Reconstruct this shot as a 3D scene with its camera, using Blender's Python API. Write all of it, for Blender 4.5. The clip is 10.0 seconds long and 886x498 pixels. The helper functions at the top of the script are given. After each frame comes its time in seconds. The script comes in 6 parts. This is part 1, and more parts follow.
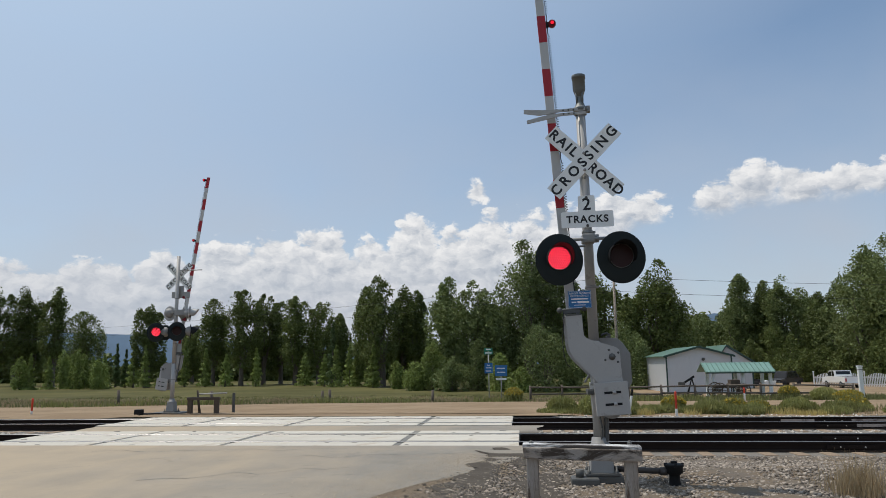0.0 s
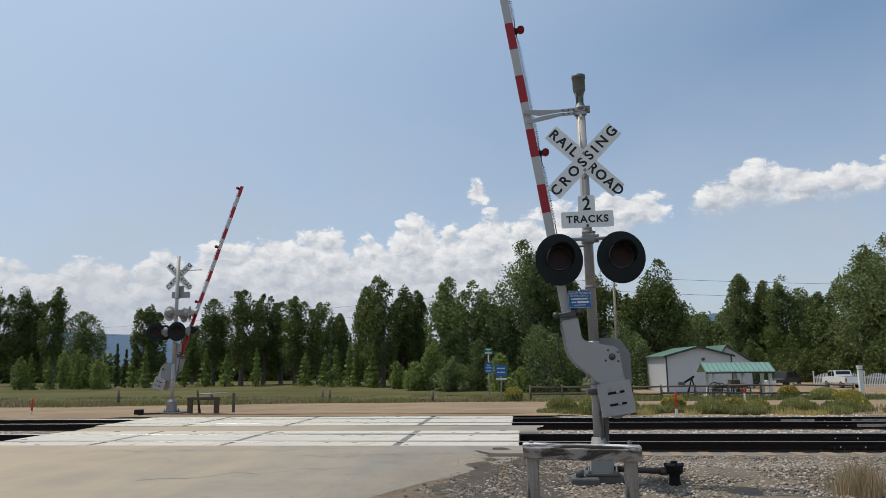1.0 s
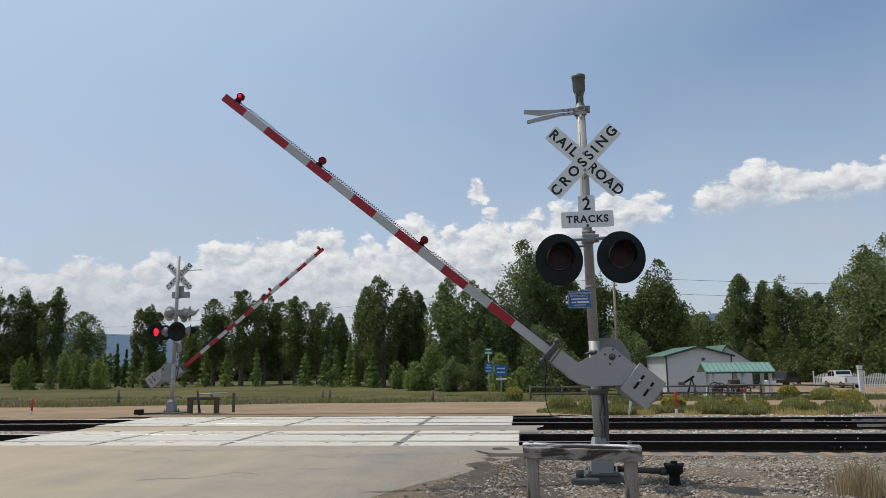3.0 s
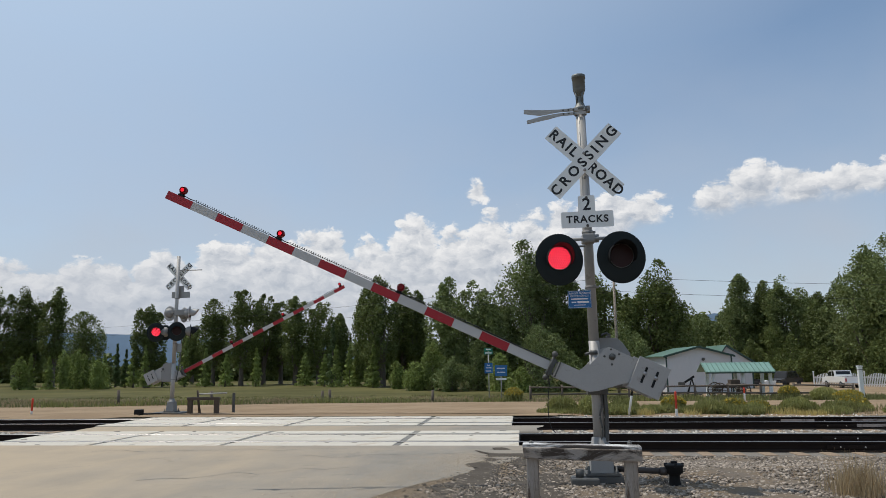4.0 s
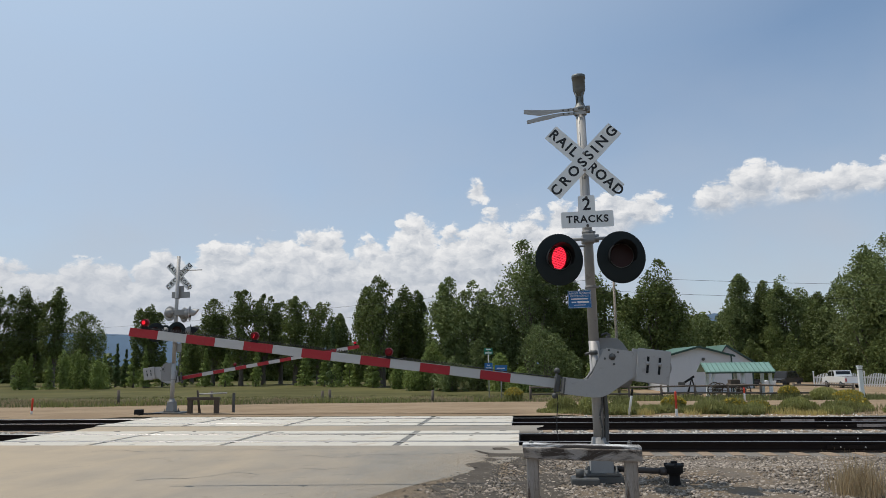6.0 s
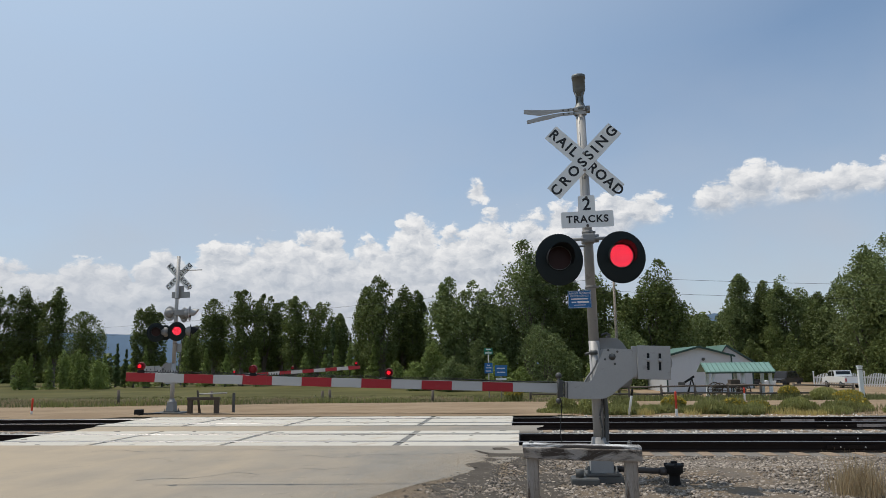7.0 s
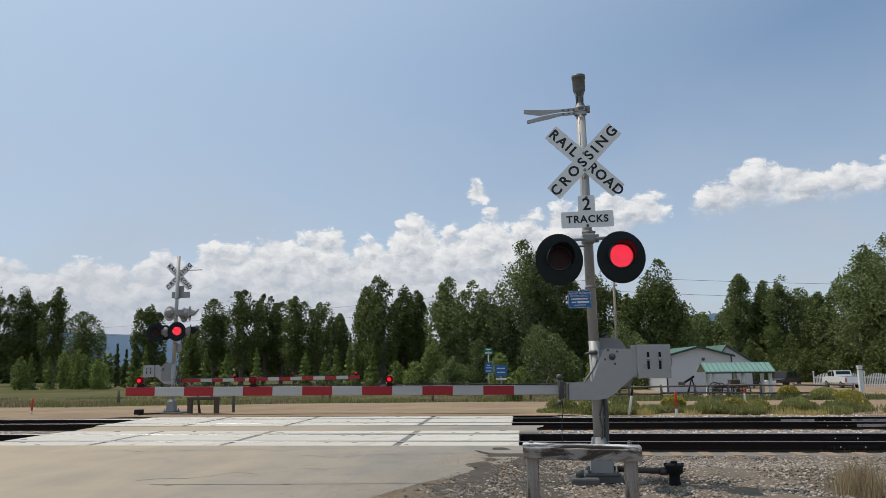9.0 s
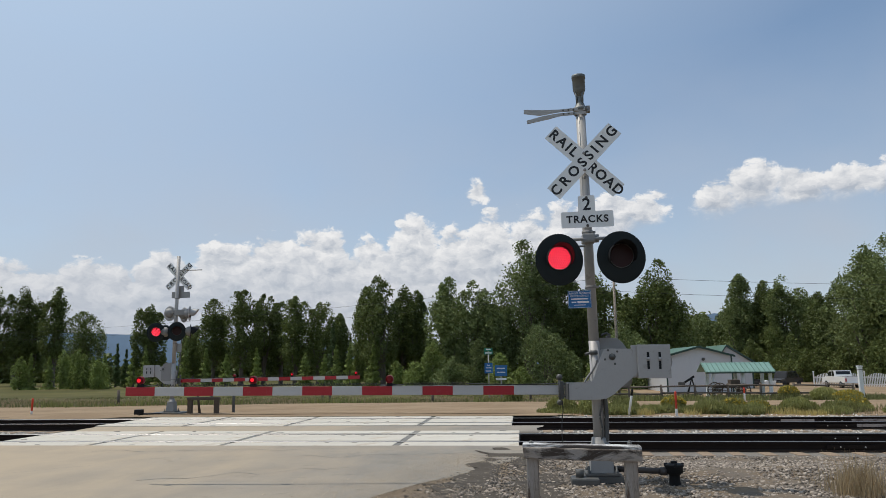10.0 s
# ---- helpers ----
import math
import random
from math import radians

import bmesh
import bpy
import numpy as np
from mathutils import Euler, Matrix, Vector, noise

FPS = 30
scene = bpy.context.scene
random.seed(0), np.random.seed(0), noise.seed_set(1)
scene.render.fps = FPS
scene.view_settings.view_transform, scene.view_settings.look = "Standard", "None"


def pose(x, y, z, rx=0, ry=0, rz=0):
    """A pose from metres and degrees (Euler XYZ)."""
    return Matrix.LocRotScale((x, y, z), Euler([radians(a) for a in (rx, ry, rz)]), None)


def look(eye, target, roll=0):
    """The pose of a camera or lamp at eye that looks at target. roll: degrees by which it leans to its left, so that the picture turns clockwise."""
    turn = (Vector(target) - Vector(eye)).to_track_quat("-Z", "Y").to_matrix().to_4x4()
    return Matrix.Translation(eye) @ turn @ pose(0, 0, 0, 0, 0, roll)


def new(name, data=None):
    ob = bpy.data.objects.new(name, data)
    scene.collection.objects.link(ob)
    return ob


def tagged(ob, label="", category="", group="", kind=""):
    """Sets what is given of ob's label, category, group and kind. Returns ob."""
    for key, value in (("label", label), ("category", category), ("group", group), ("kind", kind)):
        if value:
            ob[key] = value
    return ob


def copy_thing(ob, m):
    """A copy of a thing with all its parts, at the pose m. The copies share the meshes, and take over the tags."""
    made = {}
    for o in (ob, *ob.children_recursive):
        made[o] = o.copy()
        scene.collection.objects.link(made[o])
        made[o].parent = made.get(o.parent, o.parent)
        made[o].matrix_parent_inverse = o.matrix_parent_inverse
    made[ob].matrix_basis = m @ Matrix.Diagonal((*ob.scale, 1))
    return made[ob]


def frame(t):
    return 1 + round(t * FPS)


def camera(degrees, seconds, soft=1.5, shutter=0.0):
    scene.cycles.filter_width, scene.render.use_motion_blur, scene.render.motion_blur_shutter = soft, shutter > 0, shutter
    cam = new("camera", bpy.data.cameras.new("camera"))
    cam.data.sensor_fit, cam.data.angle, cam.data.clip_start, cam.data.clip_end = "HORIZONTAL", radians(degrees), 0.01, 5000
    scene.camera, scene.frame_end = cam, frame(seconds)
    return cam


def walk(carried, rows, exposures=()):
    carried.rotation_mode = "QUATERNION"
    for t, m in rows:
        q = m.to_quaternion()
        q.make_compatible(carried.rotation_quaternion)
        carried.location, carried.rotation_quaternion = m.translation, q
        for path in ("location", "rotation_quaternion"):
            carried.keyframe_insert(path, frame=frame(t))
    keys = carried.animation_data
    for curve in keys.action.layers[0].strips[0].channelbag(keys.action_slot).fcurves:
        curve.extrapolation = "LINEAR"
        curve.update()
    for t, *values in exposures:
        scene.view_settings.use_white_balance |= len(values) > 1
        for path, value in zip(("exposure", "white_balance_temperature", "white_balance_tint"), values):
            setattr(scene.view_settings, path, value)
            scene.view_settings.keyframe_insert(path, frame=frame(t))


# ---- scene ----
# ---- camera ----
EYE = Vector((0, 0, 1.5))
PITCH, YAW = radians(9.22), radians(6.3)
AHEAD = Vector((-math.sin(YAW) * math.cos(PITCH), math.cos(YAW) * math.cos(PITCH), math.sin(PITCH)))
cam = camera(64.2, 10.0, soft=0.75)
STAND = look(EYE, EYE + AHEAD, -0.7)
walk(cam, [(0, STAND), (10, STAND)], exposures=[(0, 0.0), (10, 0.0)])

# ---- world and sun ----
SUN_DIR = Vector((-0.41, 0.12, 1.0)).normalized()
SUN_EL = math.asin(SUN_DIR.z)
SUN_AZ = math.atan2(SUN_DIR.x, SUN_DIR.y)


def node(tree, kind, x=0, y=0, **values):
    n = tree.nodes.new(kind)
    n.location = (x, y)
    for k, v in values.items():
        n.inputs[k].default_value = v
    return n


def sums(tree, op, a, b=None, c=None, clamp=False):
    n = tree.nodes.new("ShaderNodeMath")
    n.operation, n.use_clamp = op, clamp
    for i, v in enumerate((a, b, c)):
        if v is None:
            continue
        if isinstance(v, (int, float)):
            n.inputs[i].default_value = v
        else:
            tree.links.new(v, n.inputs[i])
    return n.outputs[0]


def build_world():
    w = bpy.data.worlds.new("sky")
    scene.world = w
    w.use_nodes = True
    t = w.node_tree
    t.nodes.clear()
    out = node(t, "ShaderNodeOutputWorld")
    bg = node(t, "ShaderNodeBackground", Strength=0.16)
    sky = node(t, "ShaderNodeTexSky")
    sky.sky_type, sky.sun_disc = "NISHITA", False
    sky.sun_elevation, sky.sun_rotation = SUN_EL, SUN_AZ
    sky.altitude, sky.air_density, sky.dust_density, sky.ozone_density = 2000, 1.0, 3.2, 1.2
    where = node(t, "ShaderNodeTexCoord")
    xyz = node(t, "ShaderNodeSeparateXYZ")
    t.links.new(where.outputs["Generated"], xyz.inputs[0])
    x, y, z = xyz.outputs
    # bearing from +y towards +x and height over the horizon, both in degrees
    az = sums(t, "MULTIPLY", sums(t, "ARCTAN2", x, y), 57.296)
    el = sums(t, "MULTIPLY", sums(t, "ARCSINE", z), 57.296)
    plane = node(t, "ShaderNodeCombineXYZ")
    t.links.new(az, plane.inputs[0])
    t.links.new(sums(t, "MULTIPLY", el, 1.5), plane.inputs[1])

    def fbm(scale, detail, rough, dist=0.0, shift=None):
        n = node(t, "ShaderNodeTexNoise", Scale=scale, Detail=detail, Roughness=rough, Distortion=dist)
        spot = plane.outputs[0]
        if shift:
            move = node(t, "ShaderNodeVectorMath")
            move.operation = "ADD"
            move.inputs[1].default_value = shift
            t.links.new(spot, move.inputs[0])
            spot = move.outputs[0]
        t.links.new(spot, n.inputs["Vector"])
        return n.outputs["Fac"]

    def heaps(shift):
        """Cauliflower relief: rounded cells within rounded cells."""
        warp = node(t, "ShaderNodeTexNoise", Scale=0.55, Detail=4, Roughness=0.6)
        t.links.new(plane.outputs[0], warp.inputs["Vector"])
        bend = node(t, "ShaderNodeVectorMath")
        bend.operation = "MULTIPLY_ADD"
        bend.inputs[1].default_value, bend.inputs[2].default_value = (2.2, 2.2, 0), (shift[0] - 1.1, shift[1] - 1.1, 0)
        t.links.new(warp.outputs["Color"], bend.inputs[0])
        add = node(t, "ShaderNodeVectorMath")
        add.operation = "ADD"
        t.links.new(plane.outputs[0], add.inputs[0])
        t.links.new(bend.outputs[0], add.inputs[1])
        cell = node(t, "ShaderNodeTexVoronoi")
        cell.voronoi_dimensions, cell.feature, cell.normalize = "2D", "SMOOTH_F1", True
        for k, v in (("Scale", 0.42), ("Detail", 4.0), ("Roughness", 0.52), ("Lacunarity", 2.2), ("Smoothness", 0.35)):
            cell.inputs[k].default_value = v
        t.links.new(add.outputs[0], cell.inputs["Vector"])
        return cell.outputs["Distance"]

    puff, aside = heaps((0, 0)), heaps((-0.45, 0.75))
    broad = fbm(0.10, 3, 0.5)
    fine = fbm(1.1, 6, 0.62)
    cover = under = None
    for bank, rows in ((True, BANK), (False, PUFFS)):
        for a, e, ra, re in rows:
            da = sums(t, "MULTIPLY", sums(t, "SUBTRACT", az, a), 1 / ra)
            up = sums(t, "SUBTRACT", el, e)
            # a bank goes on down to the horizon, a puff has a flat base
            de = sums(t, "MULTIPLY", sums(t, "MAXIMUM", up, 0.0), 1 / re) if bank else sums(t, "MAXIMUM", sums(t, "MULTIPLY", up, 1 / re), sums(t, "MULTIPLY", up, -1.5 / re))
            d = sums(t, "SQRT", sums(t, "ADD", sums(t, "MULTIPLY", da, da), sums(t, "MULTIPLY", de, de)))
            one = sums(t, "MULTIPLY", sums(t, "SUBTRACT", 1.0, d), min(ra, re) * 0.5)
            if not bank and ra > 1.5:
                side = sums(t, "SUBTRACT", 1.25, sums(t, "ABSOLUTE", da), clamp=True)
                base = sums(t, "MULTIPLY", sums(t, "MULTIPLY_ADD", up, -1 / re, 0.35, clamp=True), side)
                under = base if under is None else sums(t, "MAXIMUM", under, base)
            cover = one if cover is None else sums(t, "MAXIMUM", cover, one)
    rag = sums(t, "ADD", sums(t, "MULTIPLY", sums(t, "SUBTRACT", 0.36, puff), 1.5), sums(t, "MULTIPLY", sums(t, "SUBTRACT", fine, 0.5), 0.28))
    raw = sums(t, "ADD", cover, rag)
    dense = node(t, "ShaderNodeMapRange", **{"From Min": -0.03})
    dense.interpolation_type = "SMOOTHSTEP"
    t.links.new(raw, dense.inputs["Value"])
    t.links.new(sums(t, "MULTIPLY_ADD", under, 1.3, 0.22), dense.inputs["From Max"])
    # thin haze near the horizon
    haze = node(t, "ShaderNodeMapRange", **{"From Min": 24.0, "From Max": 4.0, "To Min": 0.12, "To Max": 0.85})
    t.links.new(el, haze.inputs["Value"])
    veil = sums(t, "MULTIPLY", haze.outputs[0], sums(t, "ADD", sums(t, "MULTIPLY", broad, 1.0), 0.45), clamp=True)
    # light and shade within the heaps: lit from above and from the west
    relief = sums(t, "MULTIPLY", sums(t, "SUBTRACT", aside, puff), 2.3)
    deep = sums(t, "MULTIPLY", sums(t, "MINIMUM", raw, 2.0), 0.30)
    lit = sums(t, "ADD", sums(t, "SUBTRACT", relief, deep), sums(t, "SUBTRACT", sums(t, "MULTIPLY_ADD", fine, 0.4, 0.58), sums(t, "MULTIPLY", under, 0.75)), clamp=True)
    ramp = node(t, "ShaderNodeMix")
    ramp.data_type = "RGBA"
    ramp.inputs[6].default_value = CLOUD_SHADE
    ramp.inputs[7].default_value = CLOUD_LIT
    t.links.new(lit, ramp.inputs[0])
    # the banks pale into the haze low down
    low = node(t, "ShaderNodeMapRange", **{"From Min": 9.5, "From Max": 3.5, "To Min": 0.0, "To Max": 0.75})
    t.links.new(el, low.inputs["Value"])
    pale = node(t, "ShaderNodeMix")
    pale.data_type = "RGBA"
    pale.inputs[7].default_value = CLOUD_VEIL
    t.links.new(low.outputs[0], pale.inputs[0])
    t.links.new(ramp.outputs[2], pale.inputs[6])
    a1 = node(t, "ShaderNodeMix")
    a1.data_type = "RGBA"
    a1.inputs[7].default_value = CLOUD_VEIL
    t.links.new(veil, a1.inputs[0])
    hue = node(t, "ShaderNodeMix")
    hue.data_type, hue.blend_type = "RGBA", "MULTIPLY"
    hue.inputs[0].default_value = 1.0
    hue.inputs[7].default_value = (0.88, 0.93, 0.87, 1)
    t.links.new(sky.outputs[0], hue.inputs[6])
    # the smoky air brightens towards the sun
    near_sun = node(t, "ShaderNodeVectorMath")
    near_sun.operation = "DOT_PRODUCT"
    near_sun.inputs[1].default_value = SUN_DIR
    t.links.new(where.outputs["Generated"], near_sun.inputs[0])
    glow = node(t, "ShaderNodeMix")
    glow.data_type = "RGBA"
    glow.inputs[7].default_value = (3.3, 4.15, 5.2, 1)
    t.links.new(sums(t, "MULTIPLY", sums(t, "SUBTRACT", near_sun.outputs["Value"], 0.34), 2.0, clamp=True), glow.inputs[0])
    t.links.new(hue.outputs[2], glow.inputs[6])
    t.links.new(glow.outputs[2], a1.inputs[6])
    a2 = node(t, "ShaderNodeMix")
    a2.data_type = "RGBA"
    t.links.new(sums(t, "MULTIPLY", dense.outputs[0], 0.93), a2.inputs[0])
    t.links.new(a1.outputs[2], a2.inputs[6])
    t.links.new(pale.outputs[2], a2.inputs[7])
    t.links.new(a2.outputs[2], bg.inputs["Color"])
    t.links.new(bg.outputs[0], out.inputs[0])


CLOUD_LIT, CLOUD_SHADE, CLOUD_VEIL = (5.5, 5.45, 5.4, 1), (2.7, 2.95, 3.35, 1), (2.95, 3.2, 3.65, 1)
# cumulus: bearing, height, half width, half height
BANK = [(-40, 4.0, 6, 3.4), (-33, 4.0, 5, 3.5), (-27.5, 4.5, 3.6, 4.0), (-23.6, 5.5, 3.2, 4.2), (-19.4, 6.0, 3.0, 4.2), (-15.9, 6.5, 2.6, 4.3), (-12.5, 5.5, 2.6, 4.3),
        (-8.5, 7.5, 2.5, 4.5), (-5.4, 6.5, 2.6, 4.3), (-2.4, 7.5, 2.5, 4.3), (1.0, 7.5, 2.7, 4.2), (3.8, 8.0, 2.7, 4.4), (-70, 5, 18, 5), (70, 4, 22, 5), (130, 5, 24, 6), (-140, 5, 30, 6)]
PUFFS = [(7.0, 10.6, 3.4, 2.3), (9.6, 11.2, 2.0, 1.4), (-3.4, 13.5, 0.85, 0.9), (11.1, 12.7, 0.65, 0.4), (15.6, 11.7, 2.0, 1.6), (18.0, 12.4, 2.3, 2.1), (21.2, 12.0, 2.5, 1.7), (24.2, 12.0, 2.4, 1.5), (28, 12, 3.4, 1.6)]
build_world()
sun = new("sun", bpy.data.lights.new("sun", "SUN"))
sun.data.energy, sun.data.angle, sun.data.color = 2.85, radians(0.53), (1.0, 0.93, 0.82)
sun.matrix_basis = look((0, 0, 40), Vector((0, 0, 40)) - SUN_DIR)

# ---- materials ----
MATS = {}


def mat(name, base, rough=0.7, metal=0.0, vary=0.25, scale=4.0, grain=40.0, bump=0.2, tint=None, spots=None, emit=None, power=0.0,
        specular=0.5, per_object=0.0, per_island=0.0, coat=0.0, through_light=0.0, depth=0.01, stretch=None):
    """Procedural surface: base colour varied at two scales, fine relief, and optional stains (colour, share, scale)."""
    if name in MATS:
        return MATS[name]
    m = bpy.data.materials.new(name)
    MATS[name] = m
    m.use_nodes = True
    t = m.node_tree
    b = t.nodes["Principled BSDF"]
    b.inputs["Roughness"].default_value, b.inputs["Metallic"].default_value = rough, metal
    b.inputs["Specular IOR Level"].default_value = specular
    b.inputs["Coat Weight"].default_value = coat
    where = node(t, "ShaderNodeTexCoord")
    spot = where.outputs["Object"]
    if stretch:
        squeeze = node(t, "ShaderNodeMapping")
        squeeze.inputs["Scale"].default_value = stretch
        t.links.new(spot, squeeze.inputs["Vector"])
        spot = squeeze.outputs[0]
    big = node(t, "ShaderNodeTexNoise", Scale=scale, Detail=4, Roughness=0.6)
    small = node(t, "ShaderNodeTexNoise", Scale=grain, Detail=3, Roughness=0.7)
    for n in (big, small):
        t.links.new(spot, n.inputs["Vector"])
    tone = sums(t, "ADD", sums(t, "MULTIPLY", big.outputs["Fac"], 1.2), sums(t, "MULTIPLY", small.outputs["Fac"], 0.8))
    tone = sums(t, "SUBTRACT", tone, 1.0)
    if per_object:
        info = node(t, "ShaderNodeObjectInfo")
        tone = sums(t, "ADD", tone, sums(t, "MULTIPLY", sums(t, "SUBTRACT", info.outputs["Random"], 0.5), per_object / max(vary, 0.01)))
    if per_island:
        geo = node(t, "ShaderNodeNewGeometry")
        tone = sums(t, "ADD", tone, sums(t, "MULTIPLY", sums(t, "SUBTRACT", geo.outputs["Random Per Island"], 0.5), per_island / max(vary, 0.01)))
    fac = sums(t, "MULTIPLY_ADD", tone, vary, 1.0)
    mul = node(t, "ShaderNodeMix")
    mul.data_type, mul.blend_type = "RGBA", "MULTIPLY"
    mul.inputs[0].default_value = 1.0
    mul.inputs[6].default_value = (*base, 1)
    t.links.new(fac, mul.inputs[7])
    colour = mul.outputs[2]
    if tint:
        mix = node(t, "ShaderNodeMix")
        mix.data_type = "RGBA"
        mix.inputs[7].default_value = (*tint, 1)
        ramp = node(t, "ShaderNodeMapRange", **{"From Min": 0.42, "From Max": 0.62})
        t.links.new(big.outputs["Fac"], ramp.inputs["Value"])
        t.links.new(ramp.outputs[0], mix.inputs[0])
        t.links.new(colour, mix.inputs[6])
        mul2 = node(t, "ShaderNodeMix")
        mul2.data_type, mul2.blend_type = "RGBA", "MULTIPLY"
        mul2.inputs[0].default_value = 1.0
        t.links.new(mix.outputs[2], mul2.inputs[6])
        t.links.new(sums(t, "MULTIPLY_ADD", small.outputs["Fac"], vary, 1 - vary / 2), mul2.inputs[7])
        colour = mul2.outputs[2]
    if spots:
        shade, share, size = spots
        n = node(t, "ShaderNodeTexNoise", Scale=size, Detail=6, Roughness=0.7, Distortion=0.6)
        t.links.new(spot, n.inputs["Vector"])
        ramp = node(t, "ShaderNodeMapRange", **{"From Min": 0.62 - share * 0.3, "From Max": 0.72 - share * 0.3})
        t.links.new(n.outputs["Fac"], ramp.inputs["Value"])
        mix = node(t, "ShaderNodeMix")
        mix.data_type = "RGBA"
        mix.inputs[7].default_value = (*shade, 1)
        t.links.new(ramp.outputs[0], mix.inputs[0])
        t.links.new(colour, mix.inputs[6])
        colour = mix.outputs[2]
    t.links.new(colour, b.inputs["Base Color"])
    if bump:
        bp = node(t, "ShaderNodeBump", Strength=bump, Distance=depth)
        t.links.new(small.outputs["Fac"], bp.inputs["Height"])
        t.links.new(bp.outputs[0], b.inputs["Normal"])
    if emit:
        b.inputs["Emission Color"].default_value = (*emit, 1)
        b.inputs["Emission Strength"].default_value = power
    if through_light:
        tr = node(t, "ShaderNodeBsdfTranslucent")
        t.links.new(colour, tr.inputs["Color"])
        mixs = node(t, "ShaderNodeMixShader")
        mixs.inputs[0].default_value = through_light
        t.links.new(b.outputs[0], mixs.inputs[1])
        t.links.new(tr.outputs[0], mixs.inputs[2])
        t.links.new(mixs.outputs[0], t.nodes["Material Output"].inputs["Surface"])
    return m


def dusty_road():
    """Old grey asphalt under tan dust that lies thicker towards the west, streaked along the way of the traffic."""
    m = mat("old_asphalt", (0.262, 0.24, 0.208), 0.95, specular=0.1, vary=0.4, scale=0.9, grain=45, bump=0.7, spots=((0.21, 0.195, 0.17), 0.16, 1.8))
    t = m.node_tree
    b = t.nodes["Principled BSDF"]
    plain = b.inputs["Base Color"].links[0].from_socket
    where = node(t, "ShaderNodeTexCoord")
    xyz = node(t, "ShaderNodeSeparateXYZ")
    t.links.new(where.outputs["Object"], xyz.inputs[0])
    west = node(t, "ShaderNodeMapRange", **{"From Min": -1.5, "From Max": -8.0, "To Min": -0.1, "To Max": 0.75})
    t.links.new(xyz.outputs[0], west.inputs["Value"])
    squeeze = node(t, "ShaderNodeMapping")
    squeeze.inputs["Scale"].default_value = (1.0, 0.22, 1.0)
    t.links.new(where.outputs["Object"], squeeze.inputs["Vector"])
    streak = node(t, "ShaderNodeTexNoise", Scale=0.9, Detail=7, Roughness=0.65, Distortion=0.5)
    t.links.new(squeeze.outputs[0], streak.inputs["Vector"])
    blotch = node(t, "ShaderNodeTexNoise", Scale=0.6, Detail=6, Roughness=0.62)
    t.links.new(where.outputs["Object"], blotch.inputs["Vector"])
    fac = sums(t, "ADD", west.outputs[0], sums(t, "MULTIPLY", sums(t, "SUBTRACT", streak.outputs["Fac"], 0.5), 1.3))
    fac = sums(t, "ADD", fac, sums(t, "MULTIPLY_ADD", blotch.outputs["Fac"], 1.3, -0.45), clamp=True)
    mix = node(t, "ShaderNodeMix")
    mix.data_type = "RGBA"
    mix.inputs[7].default_value = (0.41, 0.335, 0.245, 1)
    t.links.new(fac, mix.inputs[0])
    t.links.new(plain, mix.inputs[6])
    t.links.new(mix.outputs[2], b.inputs["Base Color"])
    return m


ASPHALT = dusty_road()
PATCH = mat("asphalt_patch", (0.17, 0.165, 0.15), 0.9, vary=0.3, scale=0.6, grain=60, bump=0.3, tint=(0.25, 0.235, 0.2))
DIRT = mat("dirt_road", (0.255, 0.183, 0.115), 0.95, specular=0.1, vary=0.3, scale=0.35, grain=14, bump=0.3, tint=(0.30, 0.222, 0.145), spots=((0.20, 0.143, 0.09), 0.2, 0.7))
SHOULDER = mat("gravel_soil", (0.19, 0.145, 0.10), 0.95, specular=0.1, vary=0.45, scale=0.8, grain=35, bump=0.6, tint=(0.15, 0.13, 0.11), depth=0.03)
CINDER_BED = mat("cinder_bed", (0.095, 0.082, 0.068), 0.95, specular=0.1, vary=0.5, scale=2, grain=40, bump=0.7, depth=0.03)
BALLAST_BED = mat("ballast_bed", (0.20, 0.18, 0.155), 0.95, vary=0.5, scale=3, grain=30, bump=0.8, depth=0.03)
FIELD = mat("meadow", (0.085, 0.08, 0.03), 0.95, specular=0.1, vary=0.4, scale=0.06, grain=1.5, bump=0.3, tint=(0.125, 0.115, 0.045), depth=0.05)
CONCRETE = mat("crossing_concrete", (0.54, 0.505, 0.44), 0.95, specular=0.1, vary=0.22, scale=1.2, grain=50, bump=0.2, spots=((0.46, 0.40, 0.32), 0.2, 1.4), per_object=0.08)
RAIL_TOP = mat("rail_steel", (0.26, 0.25, 0.245), 0.42, 1.0, vary=0.2, scale=3, grain=90, bump=0.05)
# near-black rust: shade on the rail sides is put into the colour
RAIL_RUST_SHADED = mat("shaded_rail_rust", (0.020, 0.015, 0.013), 0.9, 0.0, specular=0.1, vary=0.4, scale=3, grain=60, bump=0.3)
TIE = mat("creosote_timber", (0.28, 0.205, 0.14), 0.9, vary=0.4, scale=4, grain=40, bump=0.5)
GALV = mat("aluminium_paint", (0.39, 0.38, 0.365), 0.55, 0.2, vary=0.16, scale=3, grain=60, bump=0.06, spots=((0.30, 0.29, 0.27), 0.1, 6))
GREY_CAST = mat("grey_cast_metal", (0.27, 0.265, 0.255), 0.6, 0.15, vary=0.15, scale=3, grain=50, bump=0.1, spots=((0.25, 0.24, 0.23), 0.12, 5))
DARK_GREY = mat("dark_grey_metal", (0.10, 0.10, 0.095), 0.6, 0.3, vary=0.2, scale=5, grain=60, bump=0.1)
BLACK = mat("flat_black_paint", (0.010, 0.011, 0.012), 0.65, specular=0.25, vary=0.2, scale=5, grain=60, bump=0.05)
